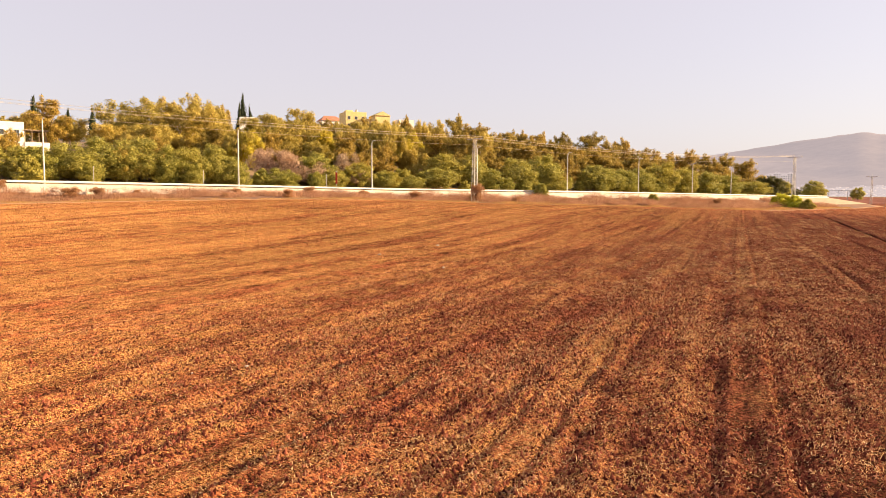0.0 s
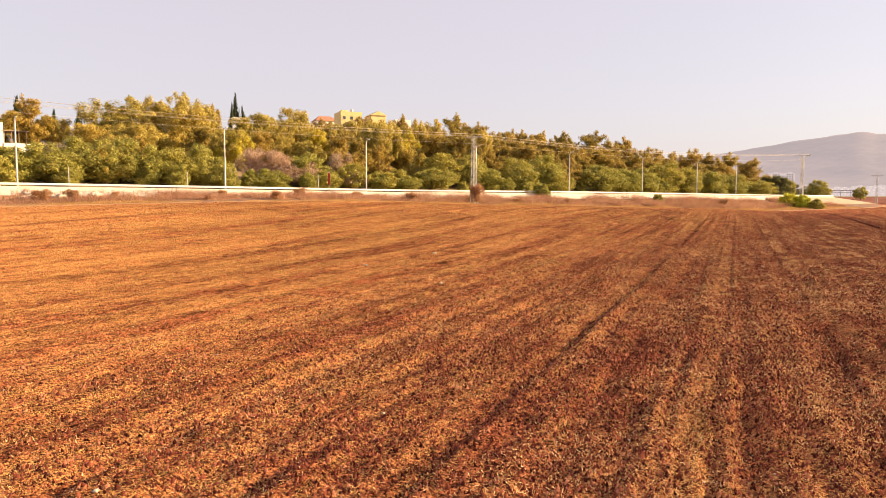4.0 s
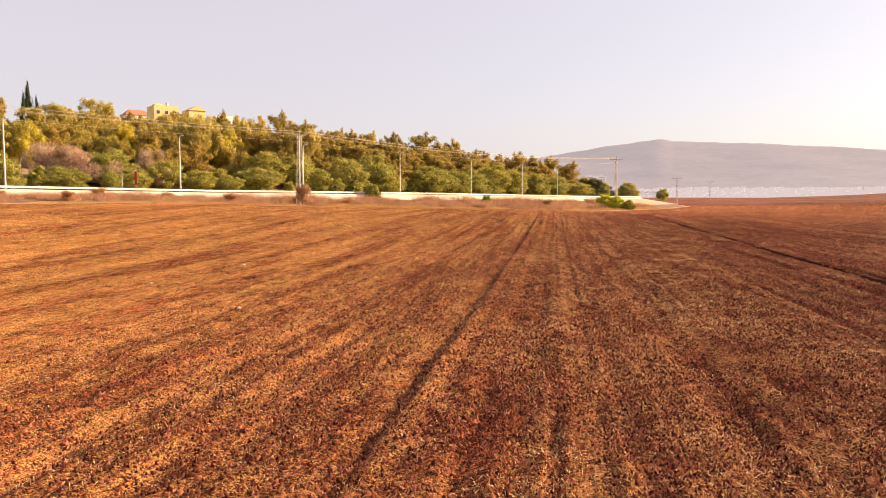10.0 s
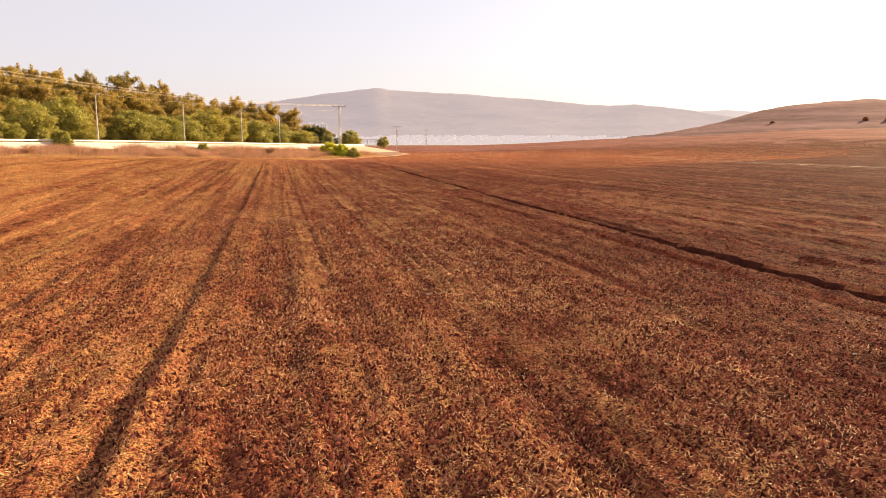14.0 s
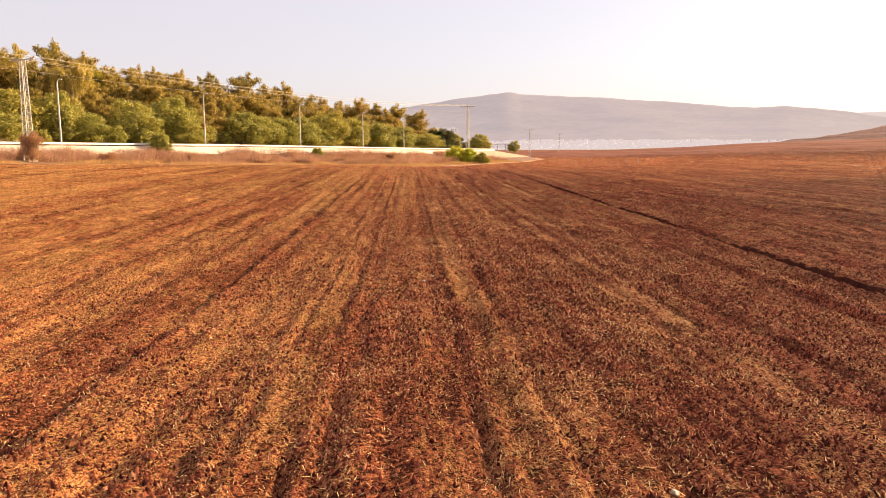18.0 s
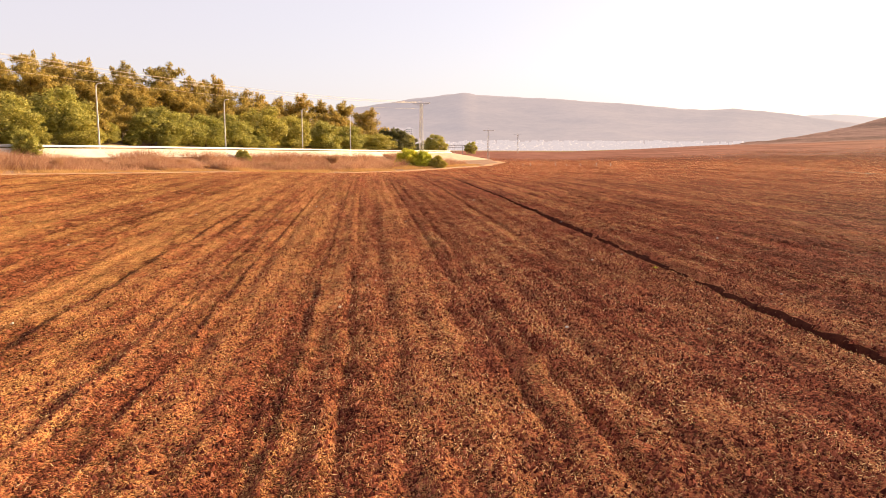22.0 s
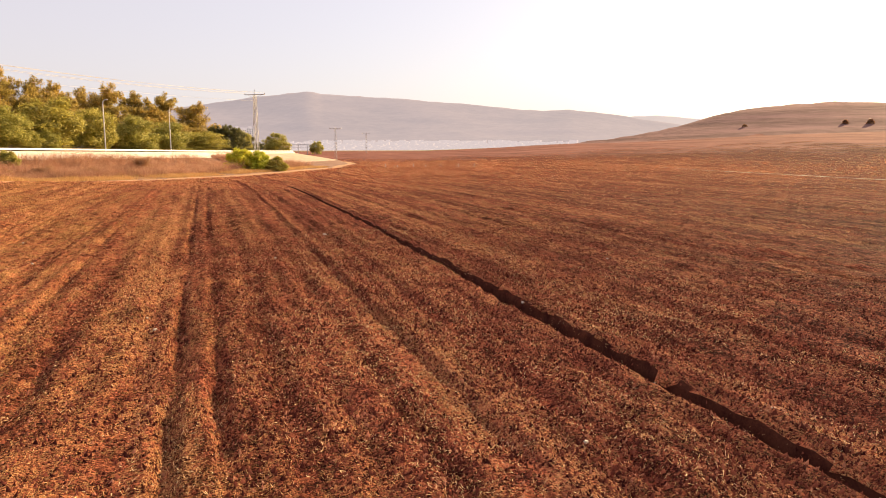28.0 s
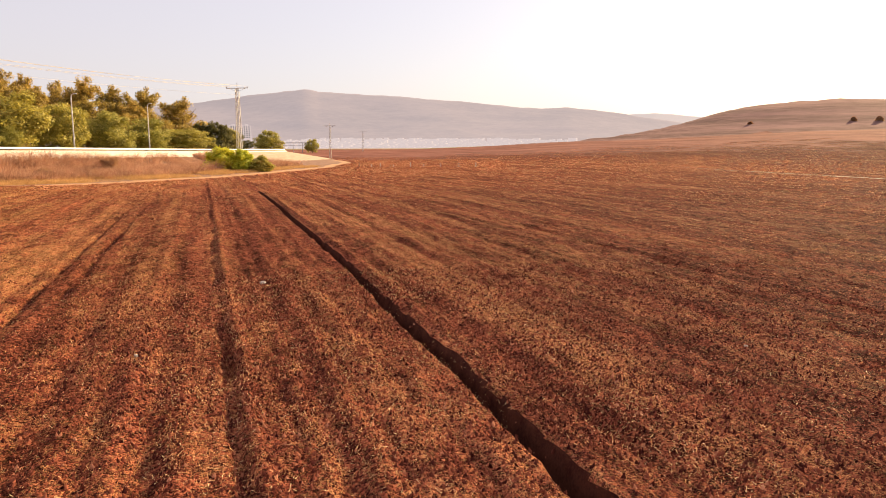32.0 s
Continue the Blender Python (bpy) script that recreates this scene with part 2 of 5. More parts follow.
SOIL, CLOD = soil_material(), clod_material()
# paler than CLOD and translucent: sunlit tops put into the crusts' colour
CRUST = islands("lit_soil_crust", 1.0, (0.05, 0.013, 0.010), (0.34, 0.10, 0.052), (0.60, 0.220, 0.102), (0.84, 0.47, 0.235), through=0.26)
STRAW = islands("straw", 0.7, (0.48, 0.22, 0.085), (0.78, 0.46, 0.19), (0.92, 0.67, 0.36), through=0.3)
VERGE = varied("dry_verge_earth", 0.95, (0.13, 0.062, 0.036), (0.24, 0.125, 0.07), 0.5, 9)
TRACK = varied("trodden_dirt", 0.95, (0.30, 0.145, 0.065), (0.47, 0.26, 0.115), 0.4, 8)
BANK = varied("pale_bank", 0.95, (0.30, 0.215, 0.135), (0.48, 0.37, 0.25), 0.5, 7)
CONCRETE = varied("pale_concrete", 0.9, (0.46, 0.39, 0.30), (0.63, 0.56, 0.46), 0.5, 7)
HILLSIDE = varied("scrub_ground", 0.95, (0.18, 0.12, 0.07), (0.34, 0.24, 0.14), 0.25, 5)
ASPHALT = varied("asphalt", 0.9, (0.045, 0.044, 0.043), (0.07, 0.068, 0.065), 1.0, 30)
DRY_GRASS = islands("dry_weeds", 0.8, (0.25, 0.115, 0.068), (0.42, 0.215, 0.13), (0.58, 0.36, 0.21), through=0.35)
PALE_GRASS = islands("straw_grass", 0.8, (0.42, 0.23, 0.085), (0.62, 0.38, 0.15), through=0.3)
STEEL = varied("galvanised_steel", 0.55, (0.36, 0.34, 0.31), (0.52, 0.50, 0.46), 1.2, 20, 0.1, 0.002, 0.2)
RAIL = varied("pale_guardrail_paint", 0.5, (0.66, 0.63, 0.57), (0.80, 0.77, 0.71), 0.8, 14, 0.1, 0.002)
LAMP_STEEL = varied("pale_lamp_steel", 0.5, (0.56, 0.53, 0.47), (0.74, 0.71, 0.65), 1.2, 20, 0.1, 0.002)
WIRE = varied("wire", 0.5, (0.5, 0.42, 0.30), (0.62, 0.54, 0.40), 1, 10, 0, 0, 0.3)
CERAMIC = varied("brown_insulator", 0.3, (0.10, 0.06, 0.04), (0.18, 0.10, 0.06), 2, 20, 0)
BARK = varied("bark", 0.9, (0.09, 0.06, 0.04), (0.20, 0.14, 0.09), 1.5, 14, 0.6, 0.03)
PALE_BARK = varied("pale_gum_bark", 0.8, (0.40, 0.34, 0.25), (0.66, 0.58, 0.46), 0.8, 8, 0.3, 0.02)
LEAF_CAROB = foliage("carob_leaf", (0.22, 0.20, 0.040), (0.43, 0.385, 0.080), (0.58, 0.50, 0.12))
LEAF_PINE = foliage("pine_needles", (0.20, 0.145, 0.034), (0.43, 0.305, 0.064), (0.59, 0.43, 0.10))
LEAF_DARK = foliage("dark_pine_needles", (0.07, 0.072, 0.024), (0.17, 0.155, 0.048), (0.27, 0.23, 0.07))
LEAF_GUM = foliage("gum_leaf", (0.28, 0.22, 0.046), (0.51, 0.395, 0.086), (0.66, 0.50, 0.13))
LEAF_YELLOW = foliage("yellowing_leaf", (0.34, 0.27, 0.03), (0.58, 0.47, 0.05), (0.70, 0.57, 0.07))
LEAF_BRIGHT = foliage("bright_leaf", (0.40, 0.43, 0.032), (0.64, 0.62, 0.055), (0.78, 0.74, 0.10))
LEAF_CYPRESS = foliage("cypress_leaf", (0.018, 0.028, 0.010), (0.045, 0.058, 0.020), (0.07, 0.08, 0.028))
LEAF_DRY = foliage("dusty_leaf", (0.27, 0.135, 0.065), (0.44, 0.235, 0.115), (0.56, 0.34, 0.18))
TWIG_SPRAY = foliage("bare_twig_spray", (0.34, 0.22, 0.16), (0.54, 0.38, 0.28), (0.66, 0.50, 0.38))
WALL_YELLOW = varied("yellow_plaster", 0.85, (0.60, 0.46, 0.20), (0.74, 0.60, 0.29), 0.6, 9, 0.15)
WALL_WHITE = varied("white_plaster", 0.85, (0.66, 0.61, 0.54), (0.80, 0.76, 0.70), 0.6, 9, 0.15)
ROOF_TILE = varied("red_roof_tiles", 0.85, (0.32, 0.13, 0.08), (0.46, 0.21, 0.13), 0.8, 6, 0.4, 0.05)
GLASS = varied("dark_window_glass", 0.15, (0.05, 0.055, 0.06), (0.09, 0.095, 0.10), 1, 6, 0)
FRAME = varied("window_frame_paint", 0.6, (0.62, 0.58, 0.50), (0.74, 0.70, 0.62), 2, 20, 0)
RED = varied("red_paint", 0.5, (0.45, 0.03, 0.02), (0.58, 0.06, 0.03), 2, 20, 0.05)
WOOD = varied("grey_timber", 0.85, (0.20, 0.14, 0.09), (0.34, 0.26, 0.18), 1.5, 14, 0.4)
STONE = varied("pale_limestone", 0.9, (0.40, 0.32, 0.24), (0.62, 0.54, 0.44), 3, 30, 0.5, 0.01)
# the next three glow by themselves to imitate haze
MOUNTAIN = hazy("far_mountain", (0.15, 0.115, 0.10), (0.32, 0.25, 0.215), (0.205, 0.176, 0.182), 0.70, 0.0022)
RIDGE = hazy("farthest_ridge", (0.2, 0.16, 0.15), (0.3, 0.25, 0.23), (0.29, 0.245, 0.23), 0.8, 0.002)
TOWN = hazy("far_plaster", (0.30, 0.25, 0.22), (0.72, 0.64, 0.58), (0.275, 0.228, 0.220), 0.85, 0.03)
PLAIN = dusty("far_plain", (0.24, 0.17, 0.13), (0.38, 0.28, 0.21), 0.004)
# mound earth paled towards pink, air haze painted into its colour
MOUND = dusty("hazed_terraced_mound", (0.085, 0.047, 0.043), (0.275, 0.158, 0.142), 0.03, (0.25, 0.25, 9.0))
# darker earth: the shade inside the trench put into the colour
SHADED_TRENCH = dusty("shaded_trench_earth", (0.035, 0.011, 0.008), (0.10, 0.034, 0.020), 2.5)
# paler copy of the soil, distance haze painted into the colour
HAZED_SOIL = dusty("hazed_ploughed_earth", (0.115, 0.045, 0.034), (0.265, 0.118, 0.086), 0.06, (1.0, 0.35, 1.0))
CROP = dusty("far_green_crop", (0.17, 0.16, 0.075), (0.28, 0.25, 0.13), 0.02)


# ---- mesh helpers ----
def mesh_of(name, verts, faces, *mats):
    """A mesh from arrays; all faces of one array have as many corners."""
    me = bpy.data.meshes.new(name)
    verts = np.asarray(verts, np.float32).reshape(-1, 3)
    groups = [np.asarray(f, np.int32) for f in (faces if isinstance(faces, list) else [faces])]
    loops = np.concatenate([g.ravel() for g in groups])
    sizes = np.concatenate([np.full(len(g), g.shape[1], np.int32) for g in groups])
    me.vertices.add(len(verts))
    me.vertices.foreach_set("co", verts.ravel())
    me.loops.add(len(loops))
    me.loops.foreach_set("vertex_index", loops)
    me.polygons.add(len(sizes))
    me.polygons.foreach_set("loop_start", np.concatenate([[0], np.cumsum(sizes)[:-1]]).astype(np.int32))
    me.polygons.foreach_set("loop_total", sizes)
    for m in mats:
        me.materials.append(m)
    me.update(calc_edges=True)
    return me


def part(name, bm, material, parent, label=""):
    """Links a bmesh, or a finished mesh, as one object under a thing or a part."""
    if isinstance(bm, bmesh.types.BMesh):
        me = bpy.data.meshes.new(name)
        bm.to_mesh(me)
        bm.free()
        me.materials.append(material)
    else:
        me = bm
        if not me.materials:
            me.materials.append(material)
    ob = new(name, me)
    ob.parent = parent
    return tagged(ob, label)


def thing(name, m, label, category, group="", kind=""):
    ob = new(name)
    ob.matrix_basis = m
    return tagged(ob, label, category, group, kind)


def box(bm, lo, hi, bevel=0.0):
    """A box from corner to corner, its edges rounded off."""
    c, size = [(a + b) / 2 for a, b in zip(lo, hi)], [b - a for a, b in zip(lo, hi)]
    made = bmesh.ops.create_cube(bm, size=1.0, matrix=Matrix.Translation(c) @ Matrix.Diagonal((*size, 1)))["verts"]
    if bevel:
        edges = {e for v in made for e in v.link_edges}
        bmesh.ops.bevel(bm, geom=list(edges), offset=bevel, segments=1, affect="EDGES")
    return bm


def bar(bm, a, b, r0, r1=None, sides=6):
    """A round or angled bar from a to b."""
    a, b = Vector(a), Vector(b)
    way = b - a
    m = Matrix.Translation((a + b) / 2) @ way.to_track_quat("Z", "Y").to_matrix().to_4x4()
    bmesh.ops.create_cone(bm, cap_ends=True, segments=sides, radius1=r0, radius2=r0 if r1 is None else r1, depth=way.length, matrix=m)
    return bm


def tube(bm, points, radii, sides=7):
    """One skin drawn round a line of points."""
    points = [Vector(p) for p in points]
    rings = []
    for k, p in enumerate(points):
        way = (points[min(k + 1, len(points) - 1)] - points[max(k - 1, 0)]).normalized()
        side = way.cross(Vector((0, 0, 1)) if abs(way.z) < 0.9 else Vector((1, 0, 0))).normalized()
        up = way.cross(side)
        rings.append([bm.verts.new(p + (side * math.cos(q) + up * math.sin(q)) * radii[k]) for q in (6.2832 * n / sides for n in range(sides))])
    for r0, r1 in zip(rings[:-1], rings[1:]):
        for n in range(sides):
            bm.faces.new((r0[n], r1[n], r1[(n + 1) % sides], r0[(n + 1) % sides]))
    bm.faces.new(rings[0])
    bm.faces.new(rings[-1][::-1])
    return bm


class Grain:
    """Smooth lattice noise over a plane, for whole arrays."""

    def __init__(self, seed):
        self.table = np.random.default_rng(seed).random((256, 256)).astype(np.float32)

    def at(self, x, y, size):
        x, y = np.asarray(x) / size, np.asarray(y) / size
        i, j = np.floor(x).astype(int), np.floor(y).astype(int)
        u, v = x - i, y - j
        u, v = u * u * (3 - 2 * u), v * v * (3 - 2 * v)
        t, i0, i1, j0, j1 = self.table, i % 256, (i + 1) % 256, j % 256, (j + 1) % 256
        return (t[i0, j0] * (1 - u) + t[i1, j0] * u) * (1 - v) + (t[i0, j1] * (1 - u) + t[i1, j1] * u) * v - 0.5


# ---- the lie of the land ----
def road_coords(x, y):
    """Along the road (0 at the first lamp) and behind its lamp line (0 on it, negative towards the field)."""
    dx, dy = np.asarray(x, float) + 66.5, np.asarray(y, float) - 116.8
    s = 0.7566 * dx + 0.6539 * dy
    b = 0.7566 * dy - 0.6539 * dx
    return s, b + road_bow(s)


def road_bow(s):
    near = np.interp(s, (-60, 0, 30, 62, 91, 123, 158, 191, 219, 265), (0, 3, 5, 4.6, 4.8, 4.8, 2.9, 1.1, 0, -0.5))
    return near - 0.0042 * np.clip(np.asarray(s, float) - 255, 0, 260) ** 2


def from_road(s, bb):
    b = bb - road_bow(s)
    return -66.5 + 0.7566 * s - 0.6539 * b, 116.8 + 0.6539 * s + 0.7566 * b


def road_z(s):
    return np.interp(s, (-150, 0, 60, 120, 190, 220, 300, 420), (5.4, 4.7, 4.15, 4.0, 3.6, 3.4, 3.2, 3.0))


def smooth(v, a, b):
    k = np.clip((np.asarray(v, float) - a) / (b - a), 0, 1)
    return k * k * (3 - 2 * k)


def edge_off(s):
    return np.interp(s, (-100, 0, 40, 68, 100, 125, 150, 190, 225, 250, 300, 400), (25, 24, 28, 31, 30, 28, 30, 36, 37.5, 32, 26, 24))


def edge_z(s):
    return np.interp(s, (-150, -50, -11, 2, 18, 31, 43, 60, 77, 100, 122, 138, 150, 170, 200, 300), (1.6, 2.1, 2.35, 2.6, 2.9, 3.0, 2.85, 2.3, 1.95, 1.45, 1.0, 0.25, 0.0, -0.2, -0.05, 0.0))


def bank_run(s):
    return np.interp(s, (0, 215, 250, 300), (1.7, 1.7, 5.0, 6.5))


def ground_z(x, y):
    x, y = np.asarray(x, float), np.asarray(y, float)
    s, bb = road_coords(x, y)
    eo, ez, rz = edge_off(s), edge_z(s), road_z(s)
    # the field, with its gentle rise to the road, to the plain's far end and to the mound
    az = np.degrees(np.arctan2(x - 39, y - 84))
    r = np.hypot(x - 39, y - 84)
    field = ez * smooth(bb, -95, -eo)
    field = field + 3.6 * smooth(r, 300, 720) * smooth(az, 8, 18) * (1 - smooth(az, 46, 56)) - 8 * smooth(r, 740, 1000) * (1 - smooth(az, 46, 52))
    rise = np.interp(az, (-180, 38, 44, 50, 58, 66, 76, 110, 150, 180), (0, 0, 2.5, 7, 10.5, 13.5, 15.5, 12, 0, 0))
    mound = np.interp(az, (46, 50, 54, 57, 59, 61, 63, 65, 68, 72, 80, 90, 110), (0, 1.8, 8, 14, 20.5, 27, 30.5, 32.2, 33.0, 28.5, 25, 20, 0))
    step = mound * smooth(r, 500, 745)
    step = step * (1 + 0.06 * GRAIN_A.at(x, y, 37.0) + 0.03 * GRAIN_B.at(x, y, 11.0))
    step = step * 0.3 + 0.7 * (np.floor(step / 3.6) + smooth(step / 3.6 % 1, 0.66, 1.0)) * 3.6
    field = field + rise * smooth(r, 180, 520) + step
    # verge, bank, road bed, hillside
    toe = -9.6 - bank_run(s) * (rz - ez - 0.6)
    verge = ez + 0.6 * smooth(bb, -eo, toe)
    z = np.where(bb > -eo, verge, field)
    bank = ez + 0.6 + (rz - ez - 0.6) * np.clip((bb - toe) / (-9.6 - toe), 0, 1)
    inroad = (bb > toe) & (s < 420)
    z = np.where(inroad, np.maximum(bank, z), z)
    z = np.where((bb > -9.6) & (s < 420), rz - 0.05, z)
    slope = np.interp(s, (-150, -40, 0, 130, 150, 190, 218, 245, 420), (0.12, 0.16, 0.19, 0.22, 0.22, 0.16, 0.07, 0.02, 0.0))
    up = np.clip(bb - 3, 0, 400) * slope
    z = np.where(bb > 1.6, rz - 0.05 + 26 * (1 - np.exp(-up / 26)) * (1 - 0.75 * smooth(bb, 180, 420)), z)
    return z

# Across the rows (w) and along them (u).
CR, SR = math.cos(ROWS), math.sin(ROWS)


def rows_of(x, y):
    return x * CR - y * SR, x * SR + y * CR


def from_rows(w, u):
    return w * CR + u * SR, u * CR - w * SR


GRAIN_A, GRAIN_B, GRAIN_C = Grain(3), Grain(11), Grain(23)
TRENCH_END = 169.0
# seams where one pass of the plough met the next, four metres apart: across, depth, half width
SEAMS = ((-30.6, 0.06, 0.22), (-26.7, 0.07, 0.22), (-22.6, 0.07, 0.22), (-18.6, 0.06, 0.2), (-14.5, 0.09, 0.2), (-10.6, 0.06, 0.18), (-6.6, 0.08, 0.15), (-3.85, 0.09, 0.15), (-3.1, 0.10, 0.15),
         (-0.65, 0.095, 0.15), (0.42, 0.10, 0.16), (3.7, 0.11, 0.16), (4.45, 0.16, 0.2), (8.35, 0.2, 0.18), (9.2, 0.06, 0.15), (16.2, 0.06, 0.2), (20.1, 0.07, 0.22), (24.3, 0.06, 0.24), (28.2, 0.08, 0.26),
         (32.3, 0.08, 0.28), (36.4, 0.08, 0.3), (40.3, 0.09, 0.3), (44.5, 0.08, 0.3), (48.4, 0.09, 0.3))
# smoothed wheel tracks between the pairs of seams: across, half width
TRACKS = ((-7.15, 0.30), (-3.45, 0.26), (-0.15, 0.30), (4.05, 0.28), (8.0, 0.25))


def trench_line(u):
    return np.interp(u, (10, 30, 47, 60, 70, 82, 95, 110, 125, 170), (9.1, 9.7, 10.2, 10.55, 10.95, 11.55, 12.0, 12.35, 12.6, 12.75)) - 0.10 * GRAIN_A.at(u, 0 * u + 7, 7.0)


def furrow_z(w, u):
    """Height of the ploughed surface over the lie of the land."""
    bend = w + 0.10 * GRAIN_A.at(u, 0 * u, 9.0) + 0.10 * GRAIN_B.at(u, 0 * u + 40, 2.1)
    z = (0.022 + 0.07 * np.clip(GRAIN_C.at(w * 1.5, u * 0.45, 1.1) + 0.15, 0, 1)) * np.sin(bend * 2 * np.pi / 0.82) + 0.04 * np.sin(bend * 2 * np.pi / 2.05 + 0.8) * (0.7 + GRAIN_B.at(w, u * 0.2, 4.0))
    z = z * (1 - 0.5 * (1 - smooth(w, -26, -10)))
    for at, deep, half in SEAMS:
        half = 0.75 * half
        z = z - 0.85 * deep * np.clip(0.9 + 2.3 * GRAIN_C.at(u, 0 * u + 9 * at, 1.1) + 1.2 * GRAIN_A.at(u, 0 * u + 5 * at, 6.0), 0.05, 2) * np.exp(-(((bend - at) / half) ** 2)) + 0.3 * deep * np.exp(-(((bend - at - 2.0 * half) / (0.9 * half)) ** 2))
    k = np.clip((TRENCH_END - u) / 2.0, 0, 1)
    line = w - trench_line(u) + 0.03 * GRAIN_B.at(u, 0 * u + 3, 0.8)
    z = z - 0.45 * k * (1 - smooth(np.abs(line), 0.05, 0.20)) + 0.11 * k * np.exp(-(((line - 0.5) / 0.2) ** 2))
    return z


def field_share(x, y):
    """1 on ploughed land, 0 beyond its edge."""
    s, bb = road_coords(x, y)
    r = np.hypot(x - 39, y - 84)
    return (1 - smooth(bb + edge_off(s), -5.0, -3.6)) * (1 - smooth(r, 300, 480))


def clod_z(x, y):
    w, u = rows_of(x, y)
    flat = sum(np.exp(-(((w - at) / half) ** 4)) for at, half in TRACKS)
    return (0.06 * GRAIN_A.at(x, y, 0.7) + 0.085 * GRAIN_B.at(x, y, 0.33) + 0.08 * GRAIN_C.at(x, y, 0.19)) * (1 - 0.6 * np.clip(flat, 0, 1))


GRID = {}


def lie(x, y):
    """Height of the ground as built, for what lies on it."""
    w, u = rows_of(np.asarray(x, float), np.asarray(y, float))
    i, j = np.searchsorted(GRID["w"], w) - 1, np.searchsorted(GRID["u"], u) - 1
    a = (w - GRID["w"][i]) / (GRID["w"][i + 1] - GRID["w"][i])
    b = (u - GRID["u"][j]) / (GRID["u"][j + 1] - GRID["u"][j])
    z = GRID["z"]
    return (z[j, i] * (1 - a) + z[j, i + 1] * a) * (1 - b) + (z[j + 1, i] * (1 - a) + z[j + 1, i + 1] * a) * b


def spread(lo, hi, step, limits):
    """Grid lines, even from lo to hi and widening on both sides within (reach, widest step) limits."""
    mid = list(np.arange(lo, hi + step / 2, step))
    ends = []
    for start, sign in ((lo, -1), (mid[-1], 1)):
        at, gap, out = start, step, []
        for reach, widest in limits[sign]:
            while sign * (at - reach) < 0:
                gap = min(gap * 1.06, widest)
                at += sign * gap
                out.append(at)
        ends.append(out)
    return np.array(ends[0][::-1] + mid + ends[1])


def build_ground():
    ws = spread(-20.0, 27.0, 0.15, {-1: ((-64, 0.4), (-120, 0.9), (-220, 2.4), (-900, 40), (-4700, 400)), 1: ((62, 0.42), (100, 0.9), (820, 14), (4700, 400))})
    ws = np.union1d(ws, np.concatenate([np.arange(8.9, 13.3, 0.08)] + [np.arange(at - 0.27, at + 0.3, 0.09) for at, _, _ in SEAMS if -7 < at < 8.6]))
    us = spread(6.0, 126.0, 0.34, {-1: ((-60, 3.0), (-4700, 400)), 1: ((420, 2.6), (1000, 14), (4700, 400))})
    w, u = np.meshgrid(ws, us)
    x, y = from_rows(w, u)
    z = ground_z(x, y)
    GRID["w"], GRID["u"] = ws, us
    near = field_share(x, y)
    fine = smooth(w, -58, -48) * (1 - smooth(w, 50, 60)) * smooth(u, -6, 4) * (1 - smooth(u, 124, 170))
    z = z + near * (furrow_z(w, u) * np.maximum(fine, 0.8 * smooth(w, -140, -60) * (1 - smooth(w, 60, 140)) * smooth(u, -6, 4)) + clod_z(x, y) * fine)
    GRID["z"] = z
    nv, nu = w.shape
    k = np.arange(nv * nu).reshape(nv, nu)
    quads = np.stack([k[:-1, :-1], k[:-1, 1:], k[1:, 1:], k[1:, :-1]], -1).reshape(-1, 4)
    me = mesh_of("ground", np.stack([x, y, z], -1), quads, SOIL, VERGE, TRACK, BANK, HILLSIDE, MOUND, PLAIN, CROP, SHADED_TRENCH, HAZED_SOIL)
    cx, cy = x.ravel()[quads].mean(1), y.ravel()[quads].mean(1)
    s, bb = road_coords(cx, cy)
    cw, cu = rows_of(cx, cy)
    eo = edge_off(s) + 1.2 * GRAIN_A.at(cx, cy, 6.0)
    az, r = np.degrees(np.arctan2(cx - 39, cy - 84)), np.hypot(cx - 39, cy - 84)
    idx = np.zeros(len(quads), np.int32)
    # haze-paled soil beyond some 320 metres, with a ragged border
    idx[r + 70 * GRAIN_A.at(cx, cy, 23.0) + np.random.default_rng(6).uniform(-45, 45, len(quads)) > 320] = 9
    # the trench's width takes the painted-shade earth
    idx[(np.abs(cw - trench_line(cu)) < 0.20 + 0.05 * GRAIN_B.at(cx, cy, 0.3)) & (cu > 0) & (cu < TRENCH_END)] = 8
    idx[(bb > -eo - np.where(s > 215, 3.6, 5.0)) & (bb <= -eo - 1.0)] = 2
    idx[bb > -eo - 1.0] = 1
    toe = -9.6 - bank_run(s) * (road_z(s) - edge_z(s) - 0.6)
    idx[(bb > np.where(s > 222, toe + 1.5, -9.4)) & (s < 420)] = 3
    idx[(bb > 1.4) & (s < 420)] = 4
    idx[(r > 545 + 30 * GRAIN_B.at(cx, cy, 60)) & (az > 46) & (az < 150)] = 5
    idx[(r > 640) & (az < 43) & (az > 5)] = 7
    idx[(r > 1000) & ((az < 46) | (az > 150))] = 6
    me.polygons.foreach_set("material_index", idx)
    me.polygons.foreach_set("use_smooth", np.ones(len(quads), bool))
    return tagged(new("ground", me), "ploughed red-brown field with straw, verge, bank and hillside", "ground", kind="structure")


build_ground()


